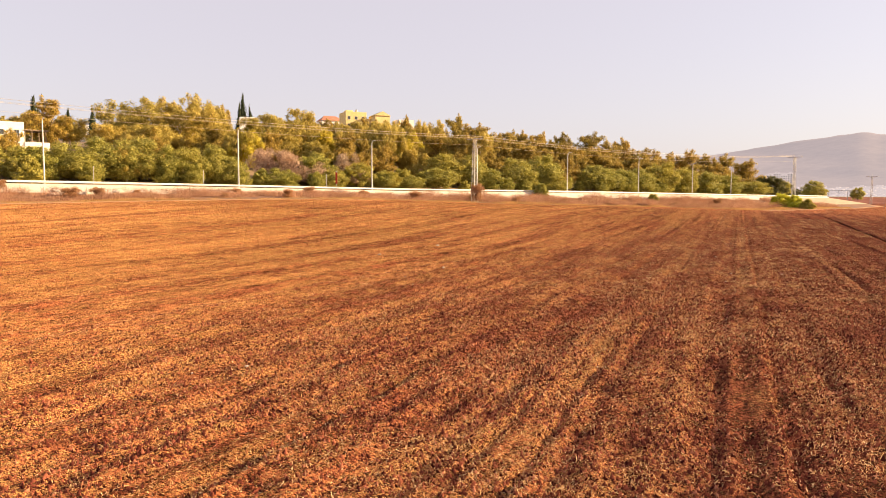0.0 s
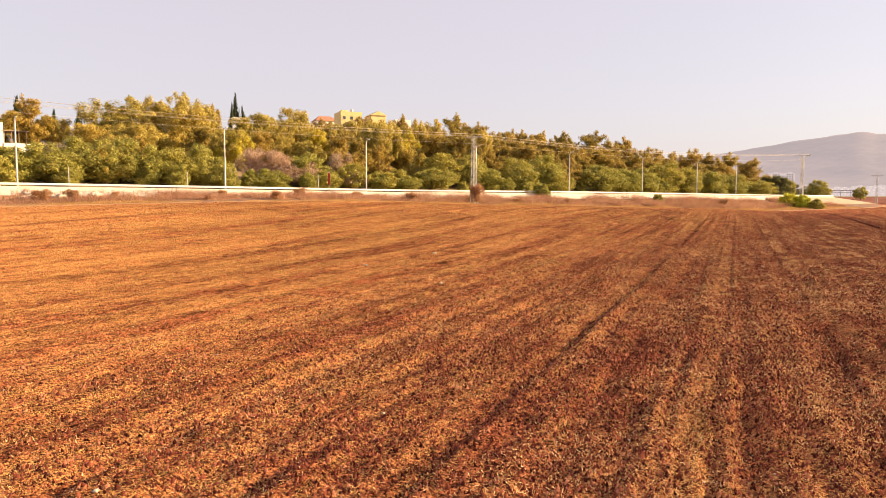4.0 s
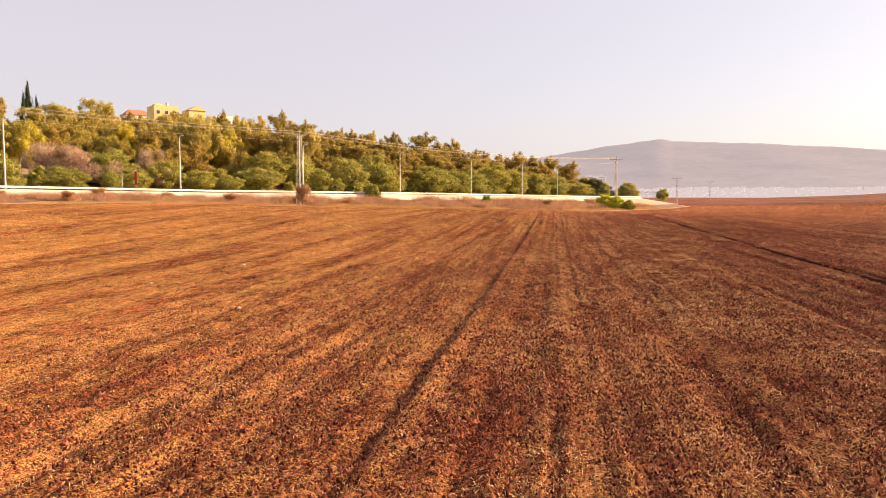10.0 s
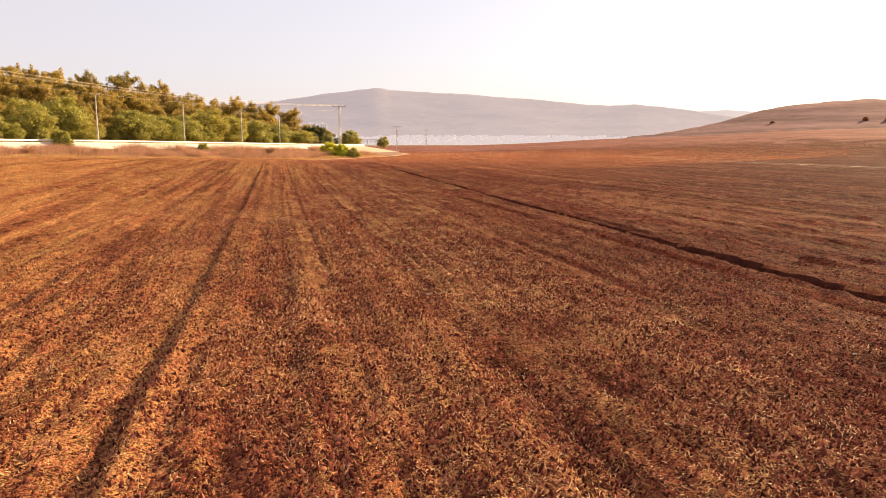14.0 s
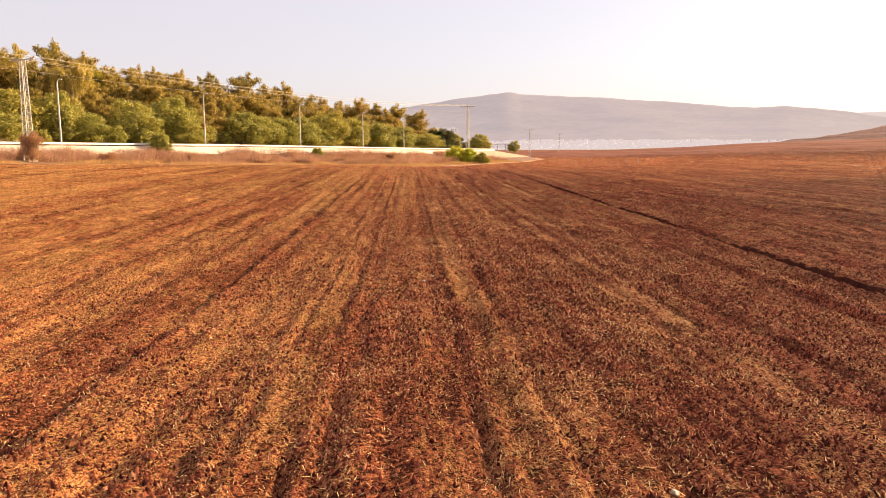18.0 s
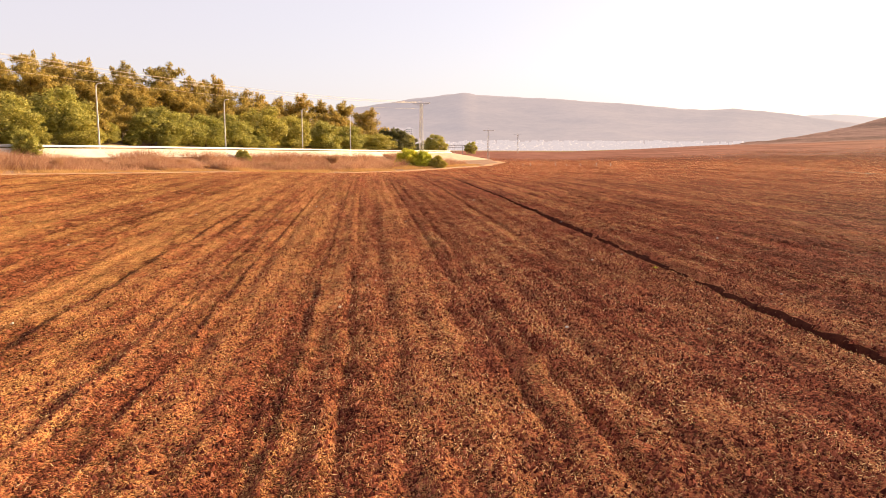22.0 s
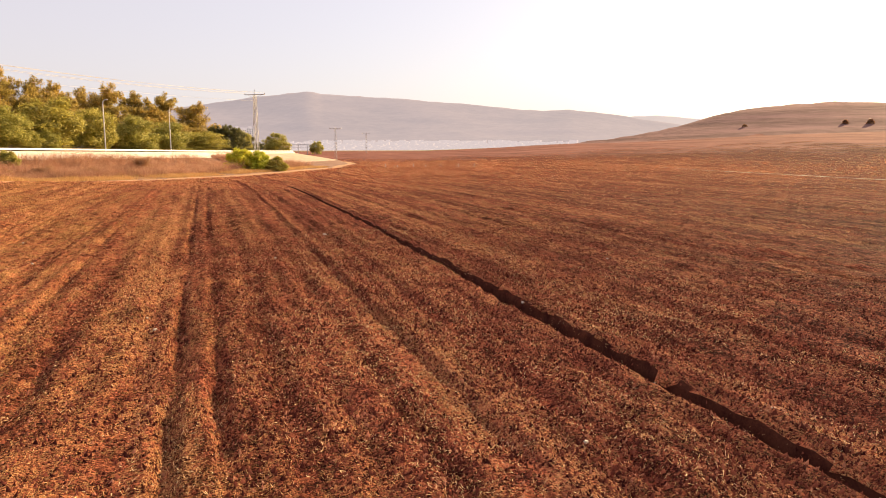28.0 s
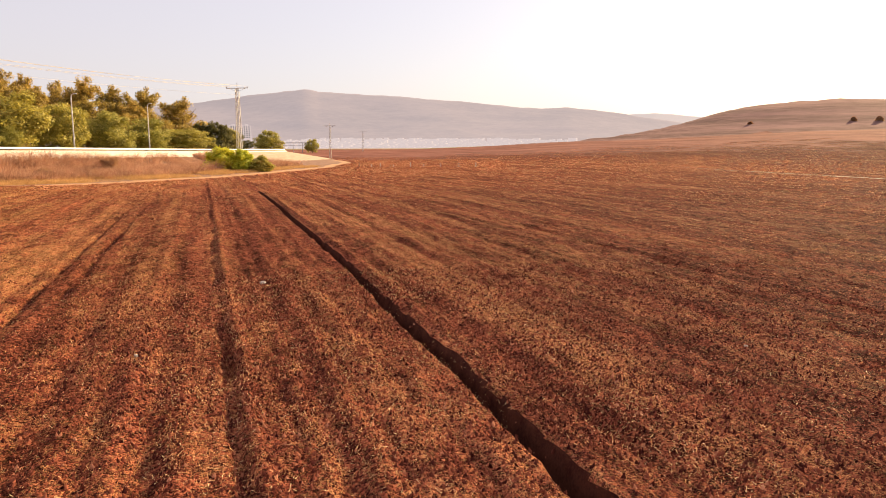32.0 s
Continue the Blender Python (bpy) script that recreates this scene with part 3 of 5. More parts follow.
def build_road():
    """The asphalt road on its bank, past the field."""
    s = np.arange(-150, 421, 3.0)
    across = np.array([-9.3, -9.1, -4.0, 1.0, 1.2])
    lift = np.array([-0.25, 0.0, 0.06, 0.0, -0.25])
    ss, bb = np.meshgrid(s, across)
    x, y = from_road(ss, bb)
    z = road_z(ss) + lift[:, None]
    k = np.arange(z.size).reshape(z.shape)
    quads = np.stack([k[:-1, :-1], k[:-1, 1:], k[1:, 1:], k[1:, :-1]], -1).reshape(-1, 4)
    tagged(new("road", mesh_of("road", np.stack([x, y, z], -1), quads, ASPHALT)), "grey asphalt road on a raised bank", "road", kind="structure")


build_road()


# ---- mountains and far plain ----
def build_mountain(name, ridge, far, foot, mat, label, seed):
    """A long mountain: a ridge line by compass bearing and height angle, falling to its foot."""
    rng = Grain(seed)
    az = np.radians(np.linspace(ridge[0][0], ridge[-1][0], 260))
    el = np.radians(np.interp(np.degrees(az), [a for a, _ in ridge], [e for _, e in ridge]))
    k = np.linspace(0, 1, 46)
    a, d = np.meshgrid(az, k)
    r = foot + (far - foot) * d
    top = 3.8 + far * np.tan(el)[None, :]
    spur = 0.10 * np.sin(a * 38 + 1.5 * d) * d * (1 - d) * 2
    rough = 0.07 * rng.at(a * 2600, r, 420.0) + 0.04 * rng.at(a * 2600, r, 140.0)
    z = top * np.clip(d ** 1.35 * (1 + spur) + rough * np.sin(np.pi * np.clip(d, 0, 1)), -0.05, 2)
    z[-1] += 5 * rng.at(az * 2600, 0 * az, 30.0)
    x, y = r * np.sin(a), r * np.cos(a)
    back = np.stack([(x[-1] * 1.05), (y[-1] * 1.05), z[-1] * 0 - 20], -1)
    verts = np.concatenate([np.stack([x, y, z - 12 * (d == 0)], -1).reshape(-1, 3), back])
    n = len(az)
    i = np.arange(verts.shape[0]).reshape(-1, n)
    quads = np.stack([i[:-1, :-1], i[:-1, 1:], i[1:, 1:], i[1:, :-1]], -1).reshape(-1, 4)
    me = mesh_of(name, verts, quads, mat)
    me.polygons.foreach_set("use_smooth", np.ones(len(quads), bool))
    return tagged(new(name, me), label, "mountain", kind="structure")


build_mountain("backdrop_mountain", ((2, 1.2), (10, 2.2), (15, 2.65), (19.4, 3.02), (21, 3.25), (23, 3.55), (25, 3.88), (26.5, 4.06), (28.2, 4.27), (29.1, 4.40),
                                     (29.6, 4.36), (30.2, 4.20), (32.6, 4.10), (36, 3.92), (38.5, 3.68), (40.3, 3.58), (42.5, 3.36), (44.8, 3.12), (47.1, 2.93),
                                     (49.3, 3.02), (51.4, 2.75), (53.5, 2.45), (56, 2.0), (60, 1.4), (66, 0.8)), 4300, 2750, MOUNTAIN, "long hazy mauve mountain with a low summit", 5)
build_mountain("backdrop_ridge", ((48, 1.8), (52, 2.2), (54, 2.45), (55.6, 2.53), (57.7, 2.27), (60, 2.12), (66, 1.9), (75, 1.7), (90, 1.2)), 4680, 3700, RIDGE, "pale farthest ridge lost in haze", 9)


def build_far_town():
    """White houses of a town strewn along the mountain's foot."""
    rng = np.random.default_rng(4)
    n = 1500
    az = np.radians(rng.choice((22, 26, 30, 33, 36, 39, 42, 45), n) + rng.normal(0, 2.5, n))
    r = 2640 + 300 * rng.random(n) ** 1.8
    size = rng.uniform(5, 15, n)
    tall = rng.uniform(3, 8, n)
    base = np.clip((r - 2680) * 0.135, -6, 60) + 2
    cube = np.array([(a, b, c) for c in (0, 1) for a, b in ((-1, -1), (1, -1), (1, 1), (-1, 1))], float)
    v = np.empty((n, 8, 3))
    turn = rng.uniform(0, 3.14, n)
    cx, cy = cube[:, 0][None] * size[:, None], cube[:, 1][None] * size[:, None] * 0.8
    v[..., 0] = (r * np.sin(az))[:, None] + cx * np.cos(turn)[:, None] - cy * np.sin(turn)[:, None]
    v[..., 1] = (r * np.cos(az))[:, None] + cx * np.sin(turn)[:, None] + cy * np.cos(turn)[:, None]
    v[..., 2] = base[:, None] - 8 + cube[:, 2][None] * (tall + 8)[:, None]
    f = np.array([(0, 1, 5, 4), (1, 2, 6, 5), (2, 3, 7, 6), (3, 0, 4, 7), (4, 5, 6, 7)])
    faces = (f[None] + 8 * np.arange(n)[:, None, None]).reshape(-1, 4)
    tagged(new("far_town", mesh_of("far_town", v, faces, TOWN)), "pale houses of a far town under the mountain", "town", kind="stuff")


build_far_town()


# ---- trees ----
def ball(seed):
    """A rough twenty-sided ball."""
    g = (1 + 5 ** 0.5) / 2
    v = np.array([(-1, g, 0), (1, g, 0), (-1, -g, 0), (1, -g, 0), (0, -1, g), (0, 1, g), (0, -1, -g), (0, 1, -g), (g, 0, -1), (g, 0, 1), (-g, 0, -1), (-g, 0, 1)])
    v = v / np.linalg.norm(v[0]) * np.random.default_rng(seed).uniform(0.8, 1.15, (12, 1))
    f = np.array([(0, 11, 5), (0, 5, 1), (0, 1, 7), (0, 7, 10), (0, 10, 11), (1, 5, 9), (5, 11, 4), (11, 10, 2), (10, 7, 6), (7, 1, 8), (3, 9, 4), (3, 4, 2), (3, 2, 6),
                  (3, 6, 8), (3, 8, 9), (4, 9, 5), (2, 4, 11), (6, 2, 10), (8, 6, 7), (9, 8, 1)])
    return v, f


def crown_mesh(name, rng, lobes, per, size, mat, stretch=1.0, droop=0.0, core=0.74, wide=1.0):
    """Foliage: many small leaf sprays over the lobes of a crown, round a dense heart."""
    verts, tris, quads, n = [], [], [], 0
    for cx, cy, cz, rx, rz in lobes:
        if core:
            v, f = ball(int(rng.integers(1 << 30)))
            v = v * (rx * core, rx * core, rz * core) + (cx, cy, cz)
            verts.append(v)
            tris.append(f + n)
            n += 12
        k = max(8, int(per * rx * rz))
        d = rng.normal(size=(k, 3))
        d /= np.linalg.norm(d, axis=1, keepdims=True)
        at = d * (rx, rx, rz) * rng.uniform(0.25, 1.0, (k, 1)) ** 0.6 * 1.38 + (cx, cy, cz)
        side = np.cross(d, rng.normal(size=(k, 3)))
        side /= np.linalg.norm(side, axis=1, keepdims=True)
        up = np.cross(side, d) * 0.8 + d * rng.uniform(-0.2, 0.9, (k, 1)) + (0, 0, -droop)
        s = size * rng.uniform(0.6, 1.4, (k, 1))
        a, b = side * s * wide, up * s * stretch
        bend = d * s * 0.25
        verts.append(np.stack([at - a * 0.5 - b * 0.2, at - b + bend * 0, at + a * 0.5 - b * 0.1 + bend, at + b - bend], 1).reshape(-1, 3))
        quads.append(n + np.arange(4 * k).reshape(-1, 4))
        n += 4 * k
    return mesh_of(name, np.concatenate(verts), ([np.concatenate(tris)] if tris else []) + [np.concatenate(quads)], mat)


def trunk_mesh(rng, height, radius, limbs, mat, lean=0.5):
    bm = bmesh.new()
    pts = [Vector((0, 0, -0.6))]
    for k in range(1, 5):
        pts.append(Vector((rng.normal(0, lean * 0.3 * k / 4), rng.normal(0, lean * 0.3 * k / 4), height * k / 4)))
    tube(bm, pts, [radius * (1.15 - 0.22 * k) for k in range(5)])
    for _ in range(limbs):
        k = rng.uniform(0.35, 0.95)
        a = rng.uniform(0, 6.28)
        base = pts[1].lerp(pts[4], (k - 0.25) / 0.75) if k > 0.25 else pts[1]
        out = height * rng.uniform(0.2, 0.4)
        mid = base + Vector((math.cos(a) * out * 0.5, math.sin(a) * out * 0.5, out * 0.45))
        tube(bm, [base, mid, mid + Vector((math.cos(a) * out * 0.4, math.sin(a) * out * 0.4, out * 0.6))], [radius * 0.45, radius * 0.32, radius * 0.12], 5)
    me = bpy.data.meshes.new("trunk")
    bm.to_mesh(me)
    bm.free()
    me.materials.append(mat)
    return me


def tree_kind(kind, seed, mat, bark):
    """One tree, ten metres tall and about ten wide: an Empty with trunk and crown."""
    rng = np.random.default_rng(seed)
    lobes = []
    if kind == "carob":
        for k in range(70):
            a, q = rng.uniform(0, 6.28), rng.uniform(0, 1) ** 0.4
            z = rng.uniform(0.9, 9.0)
            reach = 4.5 * math.sqrt(max(0.06, 1 - ((z - 4.2) / 5.2) ** 2)) * q * rng.uniform(0.85, 1.12)
            r = rng.uniform(0.42, 1.05)
            lobes.append((math.cos(a) * reach, math.sin(a) * reach, z, r, r * 1.05))
        lobes.append((0, 0, 4.2, 3.2, 3.2))
        crown = crown_mesh("crown", rng, lobes, 230, 0.17, mat, 1.3, 0, 0.42)
        trunk = trunk_mesh(rng, 5.0, 0.28, 4, bark)
    elif kind == "pine":
        # limbs in loose whorls, each with a spray of small tufts; gaps of shade between them
        for k in range(19):
            h = 0.14 + 0.80 * (k + rng.uniform(0, 0.9)) / 19
            a = rng.uniform(0, 6.28)
            out = (4.0 * (1 - h ** 1.8) ** 0.55 + 0.7) * rng.uniform(0.6, 1.1)
            for n in range(5):
                f = 0.35 + 0.65 * n / 4
                r = rng.uniform(0.45, 0.85) * (1.1 - 0.4 * h)
                lobes.append((math.cos(a) * out * f + rng.normal(0, 0.35), math.sin(a) * out * f + rng.normal(0, 0.35), 10 * h - 0.9 + 1.2 * f + rng.normal(0, 0.22), r * 1.15, r * 0.85))
        for k in range(8):
            h = 0.2 + 0.72 * k / 7
            lobes.append((rng.normal(0, 0.3), rng.normal(0, 0.3), 10 * h - 0.5, 0.7 + 1.2 * (1 - h), 0.9))
        lobes.append((rng.normal(0, 0.3), rng.normal(0, 0.3), 9.7, 0.42, 0.75))
        crown = crown_mesh("crown", rng, lobes, 330, 0.15, mat, 1.5, -0.2, 0.42, 0.8)
        trunk = trunk_mesh(rng, 6.5, 0.22, 6, bark)
    elif kind == "gum":
        for k in range(14):
            a, h = rng.uniform(0, 6.28), rng.uniform(0.28, 0.98)
            out = 4.3 * math.sqrt(max(0.05, 1 - ((h - 0.6) / 0.55) ** 2)) * rng.uniform(0.3, 1.0)
            for n in range(6):
                r = rng.uniform(0.4, 0.95)
                lobes.append((math.cos(a) * out + rng.normal(0, 0.85), math.sin(a) * out + rng.normal(0, 0.85), 10 * h - 0.7 + rng.normal(0, 0.7), r, r * 0.95))
        lobes.append((0, 0, 5.5, 1.8, 2.6))
        crown = crown_mesh("crown", rng, lobes, 270, 0.16, mat, 2.0, 0.3, 0.4, 0.7)
        trunk = trunk_mesh(rng, 5.6, 0.24, 7, bark, 1.2)
    elif kind == "cypress":
        for k in range(22):
            h = k / 21
            r = 5.0 * (0.22 + 0.78 * math.sin(math.pi * min(1, 0.18 + 0.82 * h)) ** 0.8) * (1 - h ** 3 * 0.8) * 0.9
            lobes.append((rng.normal(0, 0.5), rng.normal(0, 0.5), 0.4 + 9.3 * h, max(r, 0.6), 0.75))
        crown = crown_mesh("crown", rng, lobes, 24, 0.34, mat, 2.0, -0.6, 0.85)
        trunk = trunk_mesh(rng, 3.0, 0.3, 0, bark, 0.1)
    elif kind == "bare":
        for k in range(26):
            a, q = rng.uniform(0, 6.28), rng.uniform(0, 1) ** 0.55
            z = rng.uniform(2.0, 8.8)
            reach = 4.2 * math.sqrt(max(0.1, 1 - ((z - 4) / 6) ** 2)) * q
            r = rng.uniform(1.0, 1.7)
            lobes.append((math.cos(a) * reach, math.sin(a) * reach, z, r, r))
        crown = crown_mesh("crown", rng, lobes, 190, 0.15, mat, 3.0, -0.6, 0, 0.5)
        trunk = trunk_mesh(rng, 5.0, 0.22, 9, bark, 1.0)
    else:  # a low bush, leafy to the ground
        for k in range(64):
            a, q = rng.uniform(0, 6.28), rng.uniform(0, 1) ** 0.5
            z = rng.uniform(0.4, 8.9)
            reach = 4.6 * math.sqrt(max(0.1, 1 - (z / 9.6) ** 2)) * q * rng.uniform(0.8, 1.2)
            r = rng.uniform(0.45, 1.15)
            lobes.append((math.cos(a) * reach, math.sin(a) * reach, z, r, r * 1.2))
        lobes.append((0, 0, 3.2, 3.0, 3.0))
        crown = crown_mesh("crown", rng, lobes, 150, 0.24, mat, 2.0, -0.2, 0.45)
        trunk = trunk_mesh(rng, 4.0, 0.25, 5, bark, 1.0)
    return trunk, crown


def tree_at(name, kind, x, y, tall, wide, turn, label, category, group=""):
    trunk, crown = kind
    m = pose(x, y, float(ground_z(x, y)) - 0.05, 0, 0, turn) @ Matrix.Diagonal((wide / 10, wide / 10, tall / 10, 1))
    ob = thing(name, m, label, category, group)
    part("trunk", trunk, None, ob)
    part("crown", crown, None, ob)
    return ob


KINDS = {
    "carob": [tree_kind("carob", 100 + k, LEAF_CAROB, BARK) for k in range(4)],
    "pine": [tree_kind("pine", 200 + k, LEAF_PINE, BARK) for k in range(5)],
    "dark_pine": [tree_kind("pine", 240 + k, LEAF_DARK, BARK) for k in range(3)],
    "gum": [tree_kind("gum", 300 + k, LEAF_GUM, PALE_BARK) for k in range(4)],
    "yellow": [tree_kind("gum", 340 + k, LEAF_YELLOW, PALE_BARK) for k in range(2)],
    "cypress": [tree_kind("cypress", 400 + k, LEAF_CYPRESS, BARK) for k in range(2)],
    "bright": [tree_kind("bush", 500 + k, LEAF_BRIGHT, BARK) for k in range(2)],
    "dry": [tree_kind("bush", 540 + k, LEAF_DRY, BARK) for k in range(2)],
    "bare": [tree_kind("bare", 560 + k, TWIG_SPRAY, BARK) for k in range(3)],
    "thorn": [tree_kind("bare", 580, LEAF_DRY, BARK)],
    "bush": [tree_kind("bush", 520 + k, LEAF_CAROB, BARK) for k in range(2)],
}
# x, y, height, width
CAROBS_A = (
    (-73.9, 120.2, 5.3, 7.8), (-70.1, 121.7, 5.6, 8.3), (-67.0, 125.4, 6.3, 9.5), (-62.9, 129.6, 7.1, 9.7),
    (-58.4, 133.1, 7.4, 9.8), (-53.6, 134.2, 6.6, 7.4), (-49.8, 137.0, 6.6, 7.5), (-45.8, 138.9, 6.8, 6.9),
    (-42.3, 139.1, 5.7, 5.2),
)
CAROBS_B = (
    (-35.1, 145.5, 3.8, 7.1), (-31.1, 157.2, 5.9, 8.9), (-26.1, 153.5, 4.0, 7.4), (-21.6, 160.3, 5.4, 7.0),
    (-14.9, 163.2, 4.1, 6.5), (-10.0, 166.1, 3.5, 5.9), (-2.1, 183.4, 7.8, 10.9), (-4.3, 173.7, 4.9, 9.6),
    (4.1, 184.9, 8.1, 8.0), (9.2, 185.4, 5.4, 6.6),
)
CAROBS_C = (
    (16.4, 192.9, 7.9, 9.9), (24.1, 200.7, 9.1, 10.4), (27.6, 197.2, 4.7, 7.1), (40.5, 215.2, 7.5, 10.4),
    (46.6, 219.6, 7.0, 9.7), (52.2, 223.7, 7.1, 9.1), (59.6, 232.3, 7.7, 9.5), (69.3, 244.3, 9.7, 13.0),
    (79.5, 251.2, 8.8, 9.4), (89.8, 259.5, 8.3, 10.8), (101.5, 270.2, 7.6, 11.4), (113.8, 279.7, 5.8, 14.3),
)
GUMS_A = (
    (-80.8, 179.9, 14.5, 13.2), (-75.0, 190.5, 14.9, 9.7), (-66.9, 186.9, 16.9, 9.4), (-63.9, 170.8, 12.6, 13.0),
    (-59.6, 180.1, 11.3, 8.2), (-48.3, 163.3, 9.9, 7.4), (-53.3, 201.7, 12.3, 9.9), (-48.2, 208.5, 12.7, 10.1),
    (-46.1, 220.8, 15.7, 9.8), (-44.2, 177.6, 8.4, 8.7), (-33.8, 191.9, 10.4, 9.2),
)
GUMS_B = (
    (-27.8, 191.8, 11.3, 8.4), (-22.4, 188.3, 10.0, 8.2), (-18.6, 197.0, 14.2, 10.2), (-13.0, 196.3, 11.2, 7.8),
    (-10.7, 222.1, 12.4, 8.8), (-34.2, 211.2, 7.9, 8.4), (-49.9, 177.9, 6.8, 7.3), 
    (-78.0, 164.6, 8.3, 8.6), (-68.3, 161.9, 9.2, 9.7), (-34.5, 178.2, 8.4, 7.2),
)
PINES_A = (
    (-7.4, 225.0, 13.2, 8.9), (1.5, 235.9, 16.6, 10.2), (7.3, 227.6, 14.6, 10.8), (13.1, 222.0, 12.4, 8.8),
    (19.1, 247.2, 13.6, 9.8), (23.7, 257.2, 14.2, 8.2), (30.5, 255.6, 14.6, 11.2), (39.4, 266.8, 16.0, 9.6),
    (31.1, 236.7, 12.3, 9.4), (49.2, 259.7, 17.2, 13.6), (57.1, 269.9, 15.5, 12.0), (65.6, 283.5, 18.7, 11.5),
)
PINES_B = (
    (73.4, 282.4, 16.0, 11.5), (80.2, 291.3, 16.3, 10.7), (89.5, 299.6, 16.7, 11.1), (91.6, 288.1, 17.0, 11.9),
    (101.0, 293.7, 16.3, 13.5), (111.6, 300.4, 17.1, 11.4), (124.2, 307.2, 15.3, 15.7), (39.9, 239.5, 11.3, 10.5),
    (20.1, 217.8, 10.9, 9.5), (60.4, 251.1, 11.3, 11.2), (77.9, 267.6, 12.0, 11.0), (10.2, 206.0, 9.3, 8.1),
)
PINES_C = (
    (-65.2, 204.5, 13.5, 5.1), (-4.3, 204.0, 11.2, 9.7), (3.8, 208.3, 10.3, 9.9), (24.6, 235.9, 12.4, 11.2),
    (36.5, 241.8, 12.1, 9.6), (48.5, 245.1, 11.8, 10.8), (67.3, 254.9, 10.1, 9.4), (88.9, 272.3, 11.5, 10.2),
    (102.8, 284.6, 12.1, 9.6),
)
BARE = (
    (-41.0, 153.8, 6.4, 5.7), (-35.7, 155.7, 6.9, 6.9), (-25.2, 170.2, 6.3, 5.4), (-30.6, 154.8, 5.3, 7.5),
    (-21.0, 160.8, 4.2, 5.1),
)
CYPRESSES = (
    (-121.8, 209.0, 12.8, 2.7), (-124.4, 232.2, 10.3, 1.9), (-114.4, 227.7, 10.9, 2.0), (-86.2, 294.5, 21.7, 2.9),
    (-86.8, 291.4, 17.6, 2.2), (-83.4, 294.2, 16.3, 2.9),
)
FAR_CONIFERS = ((125.3, 293.1, 8.1, 6.5), (127.2, 292.3, 8.6, 6.3), (129.3, 292.6, 8.2, 6.5), (132.7, 296.2, 7.7, 6.7), (135.8, 299.8, 7.2, 6.3), (123.4, 293.9, 8.0, 6.0))
LONE = ((188.0, 378.6, 10.4, 12.0), (184.8, 381.0, 8.2, 8.0), (278.1, 500.4, 9.0, 10.0))
YELLOWS = ((-13.0, 194.5, 11.5, 7.0), (-33.0, 188.0, 10.0, 6.0), (8.0, 224.0, 14.0, 8.0), (-47.0, 162.0, 9.5, 6.0))
pick = random.Random(8)


def plant(rows, kind, name, label, category, group, wide=1.0, tall=1.0):
    for x, y, h, w in rows:
        tree_at(name, pick.choice(KINDS[kind]), x, y, h * tall, w * wide, pick.uniform(0, 360), label, category, group)


plant(CAROBS_A + CAROBS_B + CAROBS_C, "carob", "carob_tree", "round dark green carob tree beside the road", "tree", "carobs along the road", 1.15, 1.08)
plant(PINES_A + PINES_B + PINES_C, "pine", "pine_tree", "tall olive-green pine on the hillside", "tree", "pines on the hillside", 1.35, 1.0)
plant(GUMS_A + GUMS_B, "gum", "gum_tree", "tall yellowish gum tree with pale limbs", "tree", "gum trees on the hillside", 1.25, 1.0)
plant(CYPRESSES, "cypress", "cypress_tree", "narrow dark cypress standing above the houses", "tree", "cypresses by the houses", 1.4)
plant(FAR_CONIFERS[:4] + FAR_CONIFERS[5:], "dark_pine", "pine_tree", "dark pine in a clump past the bend", "tree", "pines past the bend", 1.2)
plant(((141.0, 306.0, 5.4, 6.0), (146.5, 312.0, 3.8, 6.0)), "dark_pine", "pine_tree", "low dark pine at the end of the clump", "tree", "pines past the bend", 1.2)
plant(FAR_CONIFERS[4:5] + LONE, "carob", "broad_tree", "broad dusty green tree standing on the plain", "tree", "trees on the plain", 1.0)
plant(((-17.3, 188.9, 15.0, 9.0), (6.5, 193.5, 13.5, 7.5)), "gum", "gum_tree", "tall feathery gum tree with a pale trunk", "tree", "gum trees on the hillside")
plant(YELLOWS, "yellow", "gum_tree", "gum tree with bright yellow leaves", "tree", "gum trees on the hillside", 1.2)


def plant_screen():
    """Gums and pines that hide the houses on the brow up to their eaves."""
    rng = random.Random(91)
    for k in range(10):
        x0, y0 = -58 + 5.4 * k, 291 - 0.6 * k
        f = rng.uniform(0.70, 0.80)
        x, y = 1.5 + (x0 - 1.5) * f, 15 + (y0 - 15) * f
        tall = 3.7 + f * (30.6 + rng.uniform(-1.4, 0.8)) - float(ground_z(x, y))
        kind, label = (("gum", "leafy gum tree below the houses"), ("pine", "olive-green pine below the houses"))[k % 3 == 1]
        tree_at(kind + "_tree", rng.choice(KINDS[kind]), x, y, tall, min(tall, 10) * rng.uniform(0.75, 0.95), rng.uniform(0, 360), label, "tree", "trees below the houses")


plant_screen()


